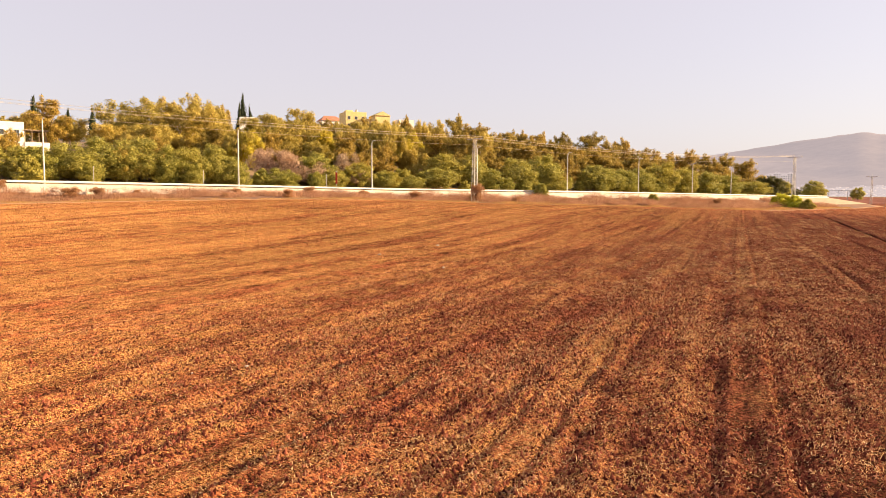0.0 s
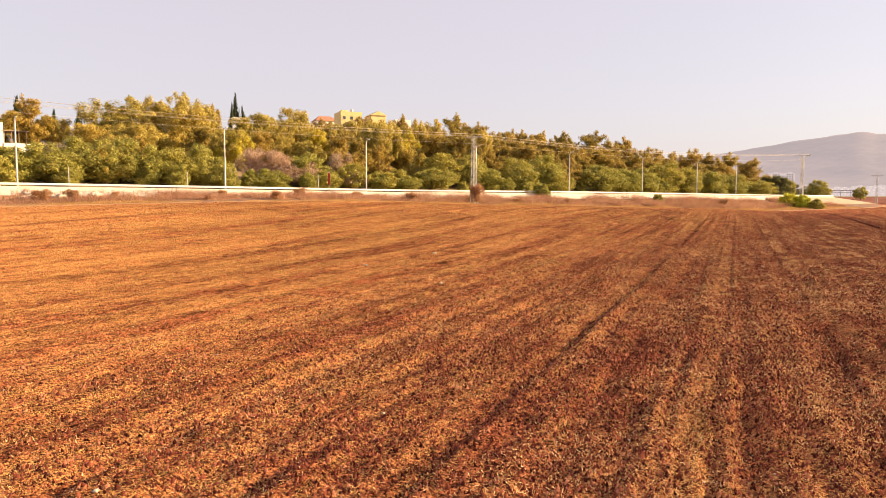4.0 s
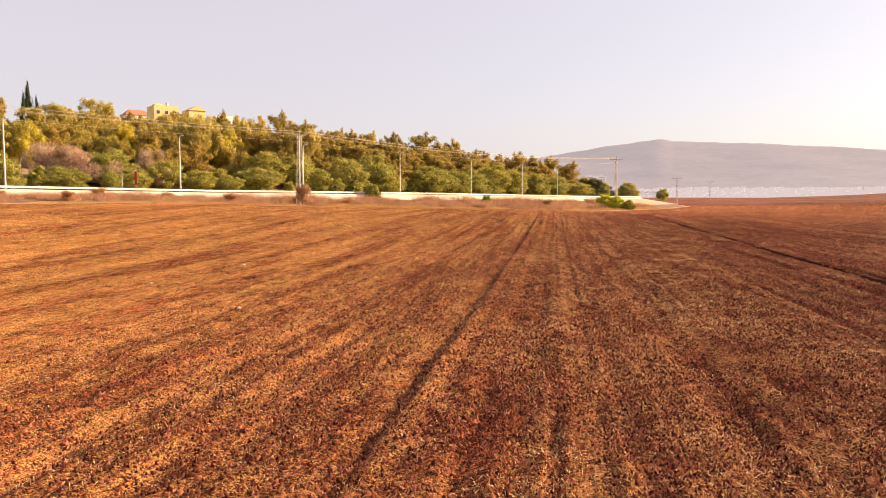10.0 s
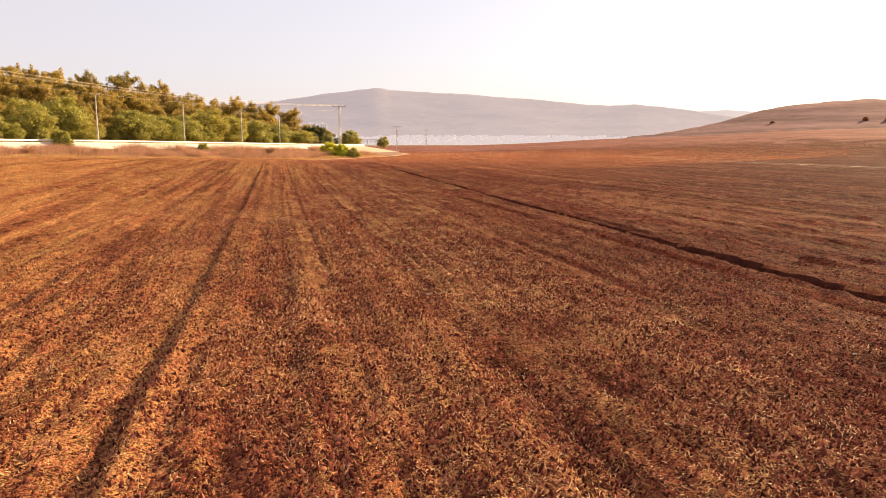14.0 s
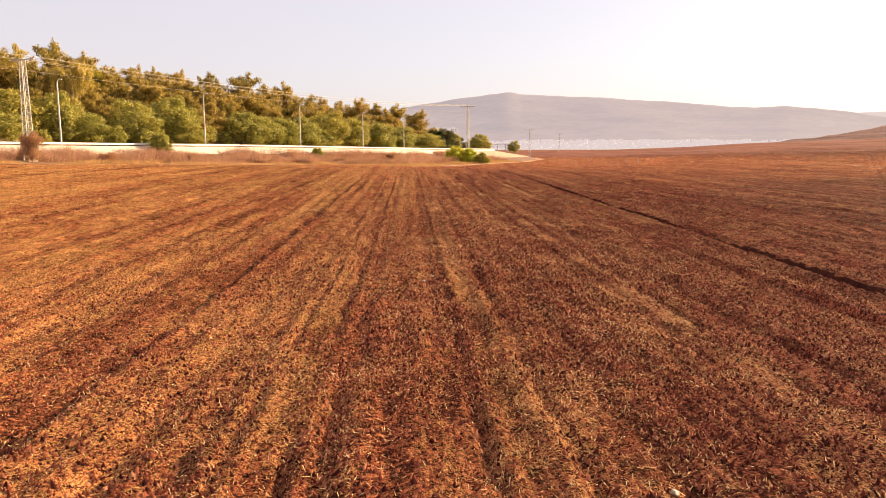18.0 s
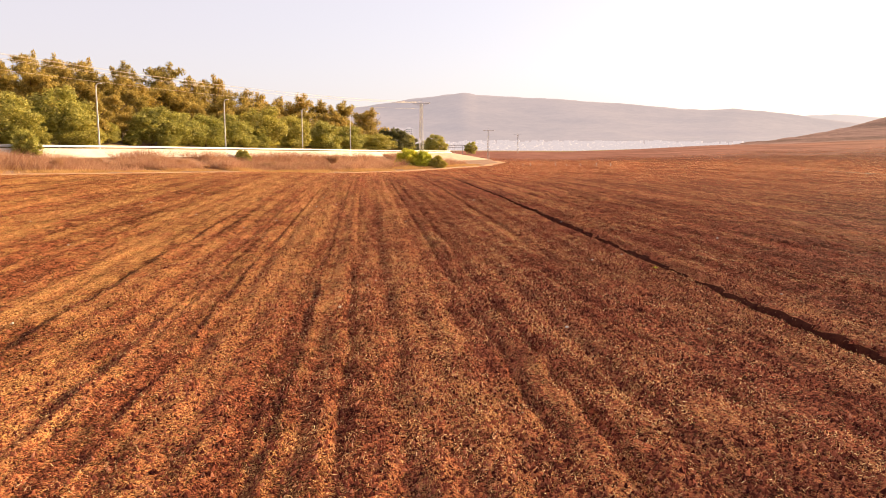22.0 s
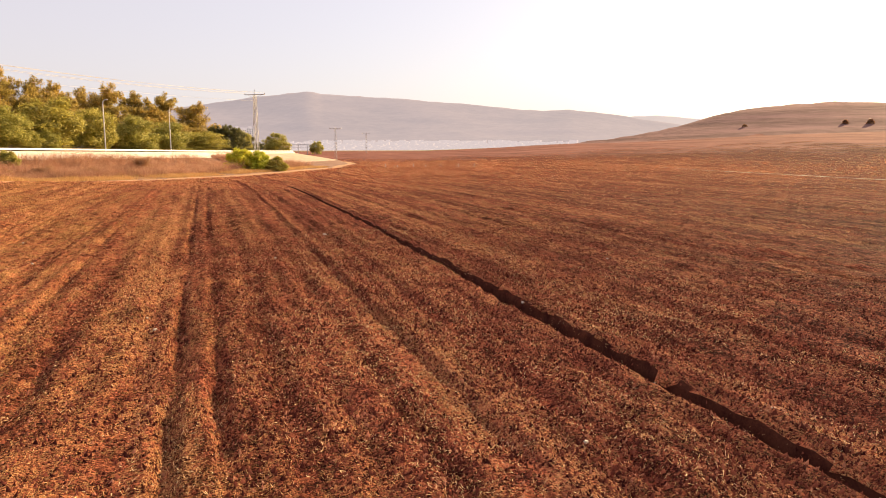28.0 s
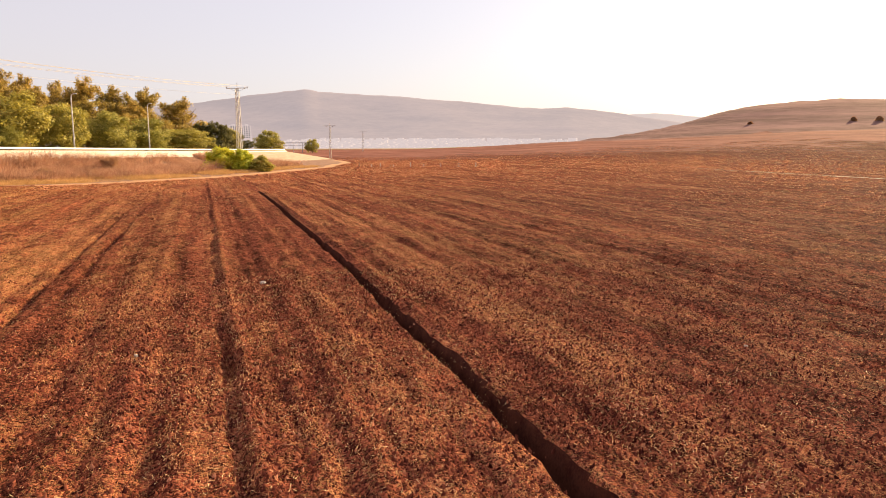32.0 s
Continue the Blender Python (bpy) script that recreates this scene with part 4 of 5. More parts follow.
def plant_filler():
    """Trees of the wood behind the front rows, up to the hill's brow."""
    rng = random.Random(31)
    for s in range(-60, 250, 9):
        for bb in (14, 24, 36, 50, 64, 80, 98):
            if bb > 24 + 0.75 * (245 - s) * 0.5 or rng.random() < 0.12:
                continue
            ss, b2 = s + rng.uniform(-4, 4), bb + rng.uniform(-5, 5)
            x, y = from_road(ss, b2)
            if x < -68 and 130 < y < 168:
                continue  # the villa looks out over this gap
            kind = "pine" if ss > 95 else rng.choice(("gum", "carob", "pine", "gum"))
            h = {"pine": rng.uniform(9, 12.5), "gum": rng.uniform(6.5, 9), "carob": rng.uniform(5, 7)}[kind] * (1 if bb > 20 else 0.75)
            name, label, cat = {"pine": ("pine_tree", "olive-green pine within the hillside wood", "tree"), "gum": ("gum_tree", "leafy gum tree within the hillside wood", "tree"),
                                "carob": ("carob_tree", "round green carob within the hillside wood", "tree")}[kind]
            tree_at(name, rng.choice(KINDS[kind]), float(x), float(y), h, h * rng.uniform(0.85, 1.1), rng.uniform(0, 360), label, cat, "trees of the hillside wood")


plant_filler()


def plant_roadside():
    """Low round bushes and young trees at the wood's foot, close behind the lamps."""
    rng = random.Random(77)
    for s in range(-70, 238, 6):
        x, y = from_road(s + rng.uniform(-2, 2), rng.uniform(4, 11))
        h = rng.uniform(2.6, 4.6)
        tree_at("carob_bush", rng.choice(KINDS["carob"] + KINDS["bush"]), float(x), float(y), h, h * rng.uniform(1.0, 1.35), rng.uniform(0, 360), "low round green bush at the wood's foot", "bush",
                "bushes at the wood's foot")


plant_roadside()
for x, y, h, w, k in ((99.0, 220.5, 4.6, 6.5, 0), (102.5, 219.0, 4.2, 5.5, 1)):
    tree_at("bush", KINDS["bright"][k], x, y, h, w, 40 * k, "bright yellow-green bush at the field's edge", "bush", "bushes at the field's edge")
tree_at("bush", KINDS["bush"][0], 105.0, 216.2, 3.0, 4.8, 10, "darker green bush at the field's edge", "bush", "bushes at the field's edge")
for x, y, h, w in ((20.2, 171.4, 3.4, 4.0), (54.9, 200.6, 2.2, 3.4)):
    tree_at("bush", KINDS["bush"][1], x, y, h, w, 70, "small green bush growing on the road bank", "bush", "bushes on the bank")


plant(BARE, "bare", "bare_shrub", "leafless pinkish grey shrub under the trees", "shrub", "bare shrubs under the trees", 1.3)
plant(((4.3, 138.4, 3.7, 3.0),), "thorn", "dry_shrub", "dusty grey-brown shrub at the pylon's foot", "shrub", "dry shrubs on the verge")
verge_pick = random.Random(64)
for k in range(46):
    s0 = -62 + 6.1 * k + verge_pick.uniform(-3, 3)
    b0 = -float(edge_off(s0)) + verge_pick.uniform(5.0, 15.0)
    x, y = (float(q) for q in from_road(s0, b0))
    h = verge_pick.uniform(0.7, 1.7)
    tree_at("dry_shrub", KINDS["thorn"][0], x, y, h, h * verge_pick.uniform(1.2, 2.0), verge_pick.uniform(0, 360), "low reddish brown dry thorn shrub on the verge", "shrub", "dry shrubs on the verge")
plant(((78.0, 214.5, 2.8, 4.4),), "thorn", "dry_shrub", "dry reddish brown thorn shrub on the verge", "shrub", "dry shrubs on the verge")


# ---- street lamps ----
def street_lamp(x, y, z, toward):
    """An eleven-metre tapered steel pole with a short bent arm over the road."""
    ob = thing("street_lamp", pose(x, y, z, 0, 0, toward), "tall pale steel street lamp with a short bent arm", "street lamp", "lamps along the road")
    part("base_plate", box(bmesh.new(), (-0.2, -0.2, -0.05), (0.2, 0.2, 0.04), 0.01), LAMP_STEEL, ob)
    part("door", box(bmesh.new(), (0.12, -0.05, 0.5), (0.16, 0.05, 0.95), 0.008), LAMP_STEEL, ob)
    part("pole", tube(bmesh.new(), [(0, 0, 0), (0, 0, 3.2), (0, 0, 9.9), (0.03, 0, 10.4), (0.14, 0, 10.7)], [0.15, 0.13, 0.10, 0.09, 0.08], 10), LAMP_STEEL, ob)
    part("arm", tube(bmesh.new(), [(0.14, 0, 10.7), (0.35, 0, 10.86), (0.7, 0, 10.92)], [0.075, 0.07, 0.06], 8), LAMP_STEEL, ob)
    bm = box(bmesh.new(), (0.6, -0.14, 10.86), (1.2, 0.14, 11.0), 0.05)
    head = part("lamp_head", bm, LAMP_STEEL, ob, "flat grey lamp head")
    part("lens", box(bmesh.new(), (0.75, -0.1, 10.835), (1.15, 0.1, 10.858), 0.008), GLASS, head)
    return ob


TOWARD = math.degrees(math.atan2(-0.7566, 0.6539))
LAMPS = ((-95.0, 96.0), (-66.5, 116.8), (-39.3, 131.6), (-17.65, 154.75), (5.4, 172.5), (30.0, 192.9), (55.3, 218.2), (79.0, 241.2), (98.9, 259.8))
for x, y in LAMPS:
    street_lamp(x, y, float(ground_z(x, y)) + 0.05, TOWARD)


# ---- lattice pylons and their wires ----
def lattice_pylon(x, y, tall, turn, label, arm=2.2, half=0.5):
    """Four legs that draw together upwards, braced crosswise, with a crossarm and insulators."""
    g = float(ground_z(x, y))
    ob = thing("lattice_pylon", pose(x, y, g, 0, 0, turn), label, "pylon", "pylons of the power line")
    part("footing", box(bmesh.new(), (-half - 0.2, -half - 0.2, -0.4), (half + 0.2, half + 0.2, 0.18), 0.03), BANK, ob, "pale concrete footing")
    top = 0.24

    def corner(k, h):
        w = half + (top - half) * h / tall
        return (w * (1 if k in (0, 3) else -1), w * (1 if k < 2 else -1), h)

    for k in range(4):
        part("leg", bar(bmesh.new(), corner(k, 0), corner(k, tall), 0.062, 0.05, 4), STEEL, ob)
    levels = [0.2]
    while levels[-1] < tall - 0.5:
        levels.append(levels[-1] + 1.5 * (half + (top - half) * levels[-1] / tall) + 0.32)
    levels[-1] = tall
    for k in range(4):
        bm = bmesh.new()
        for n, (a, b) in enumerate(zip(levels[:-1], levels[1:])):
            i, j = (k, (k + 1) % 4) if n % 2 else ((k + 1) % 4, k)
            bar(bm, corner(i, a), corner(j, b), 0.034, 0.034, 4)
            bar(bm, corner(k, b), corner((k + 1) % 4, b), 0.026, 0.026, 4)
        part("bracing", bm, STEEL, ob)
    bm = bmesh.new()
    box(bm, (-0.07, -arm, tall - 0.06), (0.07, arm, tall + 0.08), 0.01)
    bar(bm, (0, -arm * 0.8, tall), (0, 0, tall - 0.7), 0.03, 0.03, 4)
    bar(bm, (0, arm * 0.8, tall), (0, 0, tall - 0.7), 0.03, 0.03, 4)
    part("crossarm", bm, STEEL, ob)
    part("peak", bar(bmesh.new(), (0, 0, tall), (0, 0, tall + 0.75), 0.05, 0.03, 6), STEEL, ob)
    for at in (-arm, 0.0, arm):
        bm = bmesh.new()
        z0 = tall + (0.75 if at == 0 else 0.08)
        for n in range(4):
            bar(bm, (0, at, z0 + 0.07 * n), (0, at, z0 + 0.07 * n + 0.05), 0.075, 0.045, 8)
        part("insulator", bm, CERAMIC, ob)
    return (x, y, g + tall), turn, arm


def sagging(a, b, sag, steps=26):
    return [Vector(a).lerp(Vector(b), k / steps) - Vector((0, 0, sag * 4 * (k / steps) * (1 - k / steps))) for k in range(steps + 1)]


LINE = math.degrees(math.atan2(82.3, 99.8))
PYLONS = (((-96.0, 58.0), 15.4), ((3.9, 140.2), 14.45 - float(ground_z(3.9, 140.2))), ((103.7, 222.5), 15.6 - float(ground_z(103.7, 222.5))), ((201.0, 350.6), 13.4), ((330.0, 520.0), 14.0))
tops = [lattice_pylon(x, y, h, LINE if n < 3 else 53, "tall pale steel lattice pylon beside the field" if n < 3 else "distant grey lattice pylon on the plain", 2.2 if n < 3 else 2.6, 0.44) for n, ((x, y), h) in enumerate(PYLONS)]
for (a, ta, arm_a), (b, tb, arm_b) in zip(tops[:2], tops[1:3]):
    for k in (-1, 0, 0.5, 1):
        ends = []
        for (x, y, z), turn, arm in ((a, ta, arm_a), (b, tb, arm_b)):
            q = radians(turn)
            ends.append((x - math.sin(q) * arm * k, y + math.cos(q) * arm * k, z + (0.55 if k == 0 else 0.30)))
        bm = tube(bmesh.new(), sagging(*ends, 1.5), [0.016] * 27, 4)
        ob = part("power_wire", bm, WIRE, None)
        tagged(ob, "thin wire sagging between the pylons", "wire", "wires of the power line")
    ends = [(x, y, z - 1.2) for (x, y, z), _, _ in ((a, 0, 0), (b, 0, 0))]
    ob = part("power_wire", tube(bmesh.new(), sagging(*ends, 1.3), [0.013] * 27, 4), WIRE, None)
    tagged(ob, "lower thin wire sagging between the pylons", "wire", "wires of the power line")


# ---- guardrail ----
def guardrail():
    """A W-beam on posts along the field side of the road."""
    ob = thing("guardrail", pose(0, 0, 0), "long pale steel guardrail along the road's edge", "guardrail", kind="structure")
    shape = [(0.0, 0.80), (-0.06, 0.78), (-0.085, 0.72), (-0.06, 0.665), (-0.015, 0.64), (-0.06, 0.615), (-0.085, 0.56), (-0.06, 0.50), (0.0, 0.48)]
    post = mesh_of("post", [(a, b, c) for c in (-0.5, 0.76) for a, b in ((-0.06, -0.05), (0.06, -0.05), (0.06, 0.05), (-0.06, 0.05))],
                   np.array([(0, 1, 5, 4), (1, 2, 6, 5), (2, 3, 7, 6), (3, 0, 4, 7), (4, 5, 6, 7)]), STEEL)
    for start in range(-60, 330, 12):
        s = np.arange(start, start + 12.01, 2.0)
        rows = []
        for off, up in shape + [(o + 0.012, u) for o, u in shape[::-1]]:
            x, y = from_road(s, np.full(len(s), -9.0 + off))
            rows.append(np.stack([x, y, road_z(s) + up], -1))
        v = np.array(rows)
        m, n = v.shape[:2]
        i = np.arange(m * n).reshape(m, n)
        q = np.stack([i[:, :-1], i[:, 1:], np.roll(i, -1, 0)[:, 1:], np.roll(i, -1, 0)[:, :-1]], -1).reshape(-1, 4)
        part("rail_beam", mesh_of("rail_beam", v, q, RAIL), None, ob)
        for k in range(0, 12, 4):
            x, y = from_road(start + k, -8.9)
            p = part("post", post, None, ob)
            p.matrix_basis = pose(float(x), float(y), float(road_z(start + k)), 0, 0, 41)


guardrail()


def kerb_wall():
    """The low pale concrete edge that carries the guardrail."""
    s = np.arange(-150, 331, 3.0)
    prof = ((-11.4, -0.98), (-9.66, 0.03), (-9.62, 0.05), (-9.55, 0.30), (-9.3, 0.32), (-9.25, -0.3))
    v = []
    for off, up in prof:
        x, y = from_road(s, np.full(len(s), off))
        v.append(np.stack([x, y, road_z(s) + up], -1))
    v = np.array(v)
    i = np.arange(v.shape[0] * v.shape[1]).reshape(v.shape[:2])
    q = np.stack([i[:-1, :-1], i[:-1, 1:], i[1:, 1:], i[1:, :-1]], -1).reshape(-1, 4)
    tagged(new("kerb_wall", mesh_of("kerb_wall", v, q, CONCRETE)), "low pale concrete edge wall along the road", "wall", kind="structure")


kerb_wall()


# ---- houses on the hill ----
def window(parent, x, z, w, h, y, panes=2):
    """A window set into the front of a wall that faces -y."""
    ob = new("window")
    ob.parent = parent
    bm = bmesh.new()
    for lo, hi in (((x - w / 2, y - 0.05, z), (x - w / 2 + 0.08, y + 0.05, z + h)), ((x + w / 2 - 0.08, y - 0.05, z), (x + w / 2, y + 0.05, z + h)),
                   ((x - w / 2, y - 0.05, z + h - 0.08), (x + w / 2, y + 0.05, z + h)), ((x - w / 2, y - 0.09, z - 0.05), (x + w / 2, y + 0.05, z + 0.05))):
        box(bm, lo, hi)
    part("window_frame", bm, FRAME, ob)
    for k in range(panes):
        a = x - w / 2 + 0.08 + k * (w - 0.16) / panes
        part("pane", box(bmesh.new(), (a, y - 0.03, z + 0.05), (a + (w - 0.16) / panes - 0.03, y - 0.01, z + h - 0.08)), GLASS, ob)


def house(x, y, z, turn, wide, deep, tall, wall, label, roof="flat", rows=1, cols=3, group="houses on the hill"):
    ob = thing("house", pose(x, y, z, 0, 0, turn), label, "house", group)
    bm = box(bmesh.new(), (-wide / 2, -deep / 2, -3), (wide / 2, deep / 2, tall), 0.04)
    part("wall", bm, wall, ob)
    if roof == "flat":
        bm = bmesh.new()
        for lo, hi in (((-wide / 2, -deep / 2, tall), (wide / 2, -deep / 2 + 0.2, tall + 0.6)), ((-wide / 2, deep / 2 - 0.2, tall), (wide / 2, deep / 2, tall + 0.6)),
                       ((-wide / 2, -deep / 2 + 0.2, tall), (-wide / 2 + 0.2, deep / 2 - 0.2, tall + 0.6)), ((wide / 2 - 0.2, -deep / 2 + 0.2, tall), (wide / 2, deep / 2 - 0.2, tall + 0.6))):
            box(bm, lo, hi)
        part("parapet", bm, wall, ob)
    else:
        bm = bmesh.new()
        o, top = 0.35, tall + deep * 0.27
        v = [bm.verts.new(p) for p in ((-wide / 2 - o, -deep / 2 - o, tall - 0.05), (wide / 2 + o, -deep / 2 - o, tall - 0.05), (wide / 2 + o, deep / 2 + o, tall - 0.05),
                                       (-wide / 2 - o, deep / 2 + o, tall - 0.05), (-wide / 2 - o + (deep * 0.3 if roof == "hip" else 0), 0, top), (wide / 2 + o - (deep * 0.3 if roof == "hip" else 0), 0, top))]
        for f in ((0, 1, 5, 4), (2, 3, 4, 5), (1, 2, 5), (3, 0, 4), (3, 2, 1, 0)):
            bm.faces.new([v[k] for k in f])
        part("roof", bm, ROOF_TILE if roof == "hip" else wall, ob)
    for r in range(rows):
        for c in range(cols):
            window(ob, -wide / 2 + wide * (c + 0.5) / cols, tall - 2.4 - 3.0 * r, 1.2, 1.3, -deep / 2)
    return ob


FACE = 25
a = house(-40.5, 288.0, 25.0, FACE, 8.5, 9, 10.2, WALL_YELLOW, "flat-roofed yellow plaster house above the wood", "flat", 2, 3)
part("roof_tank", bar(bmesh.new(), (1.5, 0, 10.7), (1.5, 0, 12.2), 0.55, 0.55, 12), STEEL, a, "white roof water tank")
part("roof_hut", box(bmesh.new(), (-3.2, -2, 10.2), (-0.6, 1.5, 11.6), 0.04), WALL_YELLOW, a)
house(-29.8, 286.5, 25.0, FACE + 90, 8.0, 6.0, 9.3, WALL_YELLOW, "gabled yellow plaster house above the wood", "gable", 2, 2)
house(-35.2, 289.0, 25.0, FACE, 5.0, 6.0, 7.8, WALL_YELLOW, "low yellow plaster wing between two houses", "flat", 1, 2)
house(-51.5, 299.0, 26.0, FACE, 9.0, 8.0, 7.6, WALL_WHITE, "pale house with a red hipped tile roof", "hip", 1, 3)
house(-20.2, 286.0, 24.0, FACE, 6.2, 6.5, 8.1, WALL_WHITE, "square flat-roofed white house above the wood", "flat", 2, 2)
house(-13.0, 292.0, 24.0, FACE, 6.0, 5.0, 6.4, WALL_WHITE, "low white house behind the pines", "flat", 1, 3)
house(-83.8, 291.5, 27.0, FACE, 6.0, 6.0, 6.6, WALL_WHITE, "small flat-roofed white house under the cypresses", "flat", 1, 2)
v = house(-103.5, 163.5, 13.2, 40, 9.0, 8.0, 5.8, WALL_WHITE, "white two-storey villa among the trees", "flat", 2, 3)
bm = bmesh.new()
for k in range(4):
    box(bm, (4.6 + 1.4 * k, -3.9, 0), (4.75 + 1.4 * k, -3.75, 4.6))
box(bm, (4.4, -4.2, 4.6), (9.4, 3.0, 4.8))
part("pergola", bm, WOOD, v, "brown timber pergola roof")
part("terrace_wall", box(bmesh.new(), (4.5, -4.2, -2), (9.6, -3.9, 2.0), 0.03), WALL_WHITE, v, "white terrace wall")
for x, y, w in ((-119.5, 231.0, 9.0), (-130.0, 228.0, 8.0), (-107.0, 236.0, 8.0), (-125.0, 245.0, 10.0)):
    house(x, y, 18.0, 30, w, 7, 6.6, WALL_WHITE, "pale flat-roofed house half hidden by trees", "flat", 1, 3)


def apartment_block(x, y, z, tall):
    ob = thing("apartment_block", pose(x, y, z, 0, 0, -20), "pale far apartment block past the pines", "apartment block", "far apartment blocks")
    part("wall", box(bmesh.new(), (-8, -8, -30), (8, 8, tall), 0.1), TOWN, ob)
    for r in range(6):
        for c in range(3):
            part("window", box(bmesh.new(), (-5.8 + 4.4 * c, -8.12, tall - 4 - 4 * r), (-3.4 + 4.4 * c, -8.0, tall - 1.8 - 4 * r)), GLASS, ob)
    part("stair_head", box(bmesh.new(), (-3, -3, tall), (3, 3, tall + 3), 0.1), TOWN, ob)


for k in range(4):
    apartment_block(634 + 11.5 * k + 2, 1461 - 5 * k, 6.0, 40 + (k % 2) * 3)


# ---- by the far bend: frame, signs, posts ----
def steel_frame(x, y):
    """A thin open frame of steel over the far road."""
    ob = thing("steel_frame", pose(x, y, float(ground_z(x, y)), 0, 0, -28), "thin grey open steel frame on the plain", "frame")
    part("beam", box(bmesh.new(), (-9, -0.2, 6.0), (9, 0.2, 6.5), 0.03), STEEL, ob)
    part("beam", box(bmesh.new(), (-9, -0.15, 4.6), (9, 0.15, 4.9), 0.03), STEEL, ob)
    for k in range(4):
        part("post", box(bmesh.new(), (-8.9 + 5.8 * k, -0.15, -0.2), (-8.6 + 5.8 * k, 0.15, 6.5), 0.03), STEEL, ob)


steel_frame(270.5, 505.5)


def stake(name, x, y, tall, r, mat, label, group, lean=0.0):
    g = float(ground_z(x, y))
    ob = thing(name, pose(x, y, g, lean, lean * 0.6, 0), label, "post", group)
    part("shaft", bar(bmesh.new(), (0, 0, -0.3), (0, 0, tall), r, r * 0.85, 8), mat, ob)
    part("cap", bar(bmesh.new(), (0, 0, tall), (0, 0, tall + 0.06), r * 1.15, r * 0.7, 8), mat, ob)
    return ob


rng = random.Random(12)
for k in range(13):
    stake("pipe_post", 136 + 1.6 * k + rng.uniform(-0.6, 0.6), 229 - 1.5 * k + rng.uniform(-3, 3), rng.uniform(0.4, 1.2), 0.07, STEEL if k % 3 else WOOD, "pale irrigation post standing in the field",
          "posts in the field", rng.uniform(-5, 5))
for x, y in ((-24.4, 138.0), (-42.9, 123.5), (-56, 112.0)):
    stake("marker_post", x, y, 3.2, 0.07, STEEL, "slim pale marker post at the roadside", "marker posts")
sign = stake("road_sign", -23.8, 146.0, 4.2, 0.06, STEEL, "red sign on a pale post beyond the road", "")
tagged(sign, category="road sign")
part("panel", box(bmesh.new(), (-0.2, -0.08, 1.6), (0.2, -0.05, 3.9), 0.02), RED, sign, "upright red panel")
part("rim", box(bmesh.new(), (-0.2, -0.08, 3.903), (0.2, -0.05, 4.1), 0.02), RAIL, sign, "small pale top plate")


def stone_mesh(seed, flat=0.7):
    rng2 = np.random.default_rng(seed)
    bm = bmesh.new()
    bmesh.ops.create_icosphere(bm, subdivisions=2, radius=1.0)
    for q in bm.verts:
        q.co *= rng2.uniform(0.7, 1.2)
        q.co.z *= flat
        q.co.x *= 1.25
    me = bpy.data.meshes.new("stone")
    bm.to_mesh(me)
    bm.free()
    me.materials.append(STONE)
    return me


STONES = [stone_mesh(k) for k in range(5)]
rng = random.Random(21)
for k in range(14):
    x, y = from_road(1.5 + rng.uniform(-4, 6), -12.2 + rng.uniform(-1.2, 1.2))
    ob = new("rubble_stone", STONES[k % 5])
    r = rng.uniform(0.3, 0.75)
    ob.matrix_basis = pose(float(x), float(y), float(ground_z(x, y)) + r * 0.3, rng.uniform(-20, 20), rng.uniform(-20, 20), rng.uniform(0, 360)) @ Matrix.Diagonal((r, r, r, 1))
    tagged(ob, "pale limestone block on a roadside rubble heap", "stone", "rubble heap by the road")
for k in range(120):
    u = 16 + 104 * rng.random() ** 1.2
    w = rng.uniform(-26, 10) + 0.12 * (u - 20)
    x, y = from_rows(w, u)
    ob = new("field_stone", STONES[k % 5])
    r = rng.uniform(0.010, 0.022) * (1 + u / 80)
    ob.matrix_basis = pose(x, y, float(lie(x, y)) + r * 0.45, rng.uniform(-20, 20), rng.uniform(-20, 20), rng.uniform(0, 360)) @ Matrix.Diagonal((r, r, r, 1))
    tagged(ob, "small pale stone lying on the ploughed soil", "stone", "stones in the field")
# stones that stand out, across and along the rows
for w, u, r in ((-10.12, 13.59, 0.035), (-10.94, 12.82, 0.03), (-14.05, 34.25, 0.06), (-20.8, 40.3, 0.085), (1.64, 39.0, 0.055), (-20.1, 47.9, 0.09), (1.24, 48.9, 0.045), (-0.66, 38.2, 0.04), (-1.6, 47.1, 0.06), (-0.83, 34.5, 0.04),
                (9.6, 122.5, 0.08), (3.2, 105.8, 0.05), (12.9, 97.9, 0.05)):
    x, y = from_rows(w, u)
    ob = new("field_stone", STONES[int(abs(w) * 7) % 5])
    ob.matrix_basis = pose(x, y, float(lie(x, y)) + r * 0.45, 8, -5, 70 * w) @ Matrix.Diagonal((r, r, r, 1))
    tagged(ob, "pale stone lying on the ploughed soil", "stone", "stones in the field")


for x, y, h, w in ((562.5, 355.9, 3.2, 4.8), (582.2, 292.6, 3.4, 4.5), (585.6, 277.6, 3.4, 5.0)):
    tree_at("mound_tree", KINDS["dry"][0], x, y, h, w, 0, "small brown tree on the terraced mound", "tree", "trees on the mound")


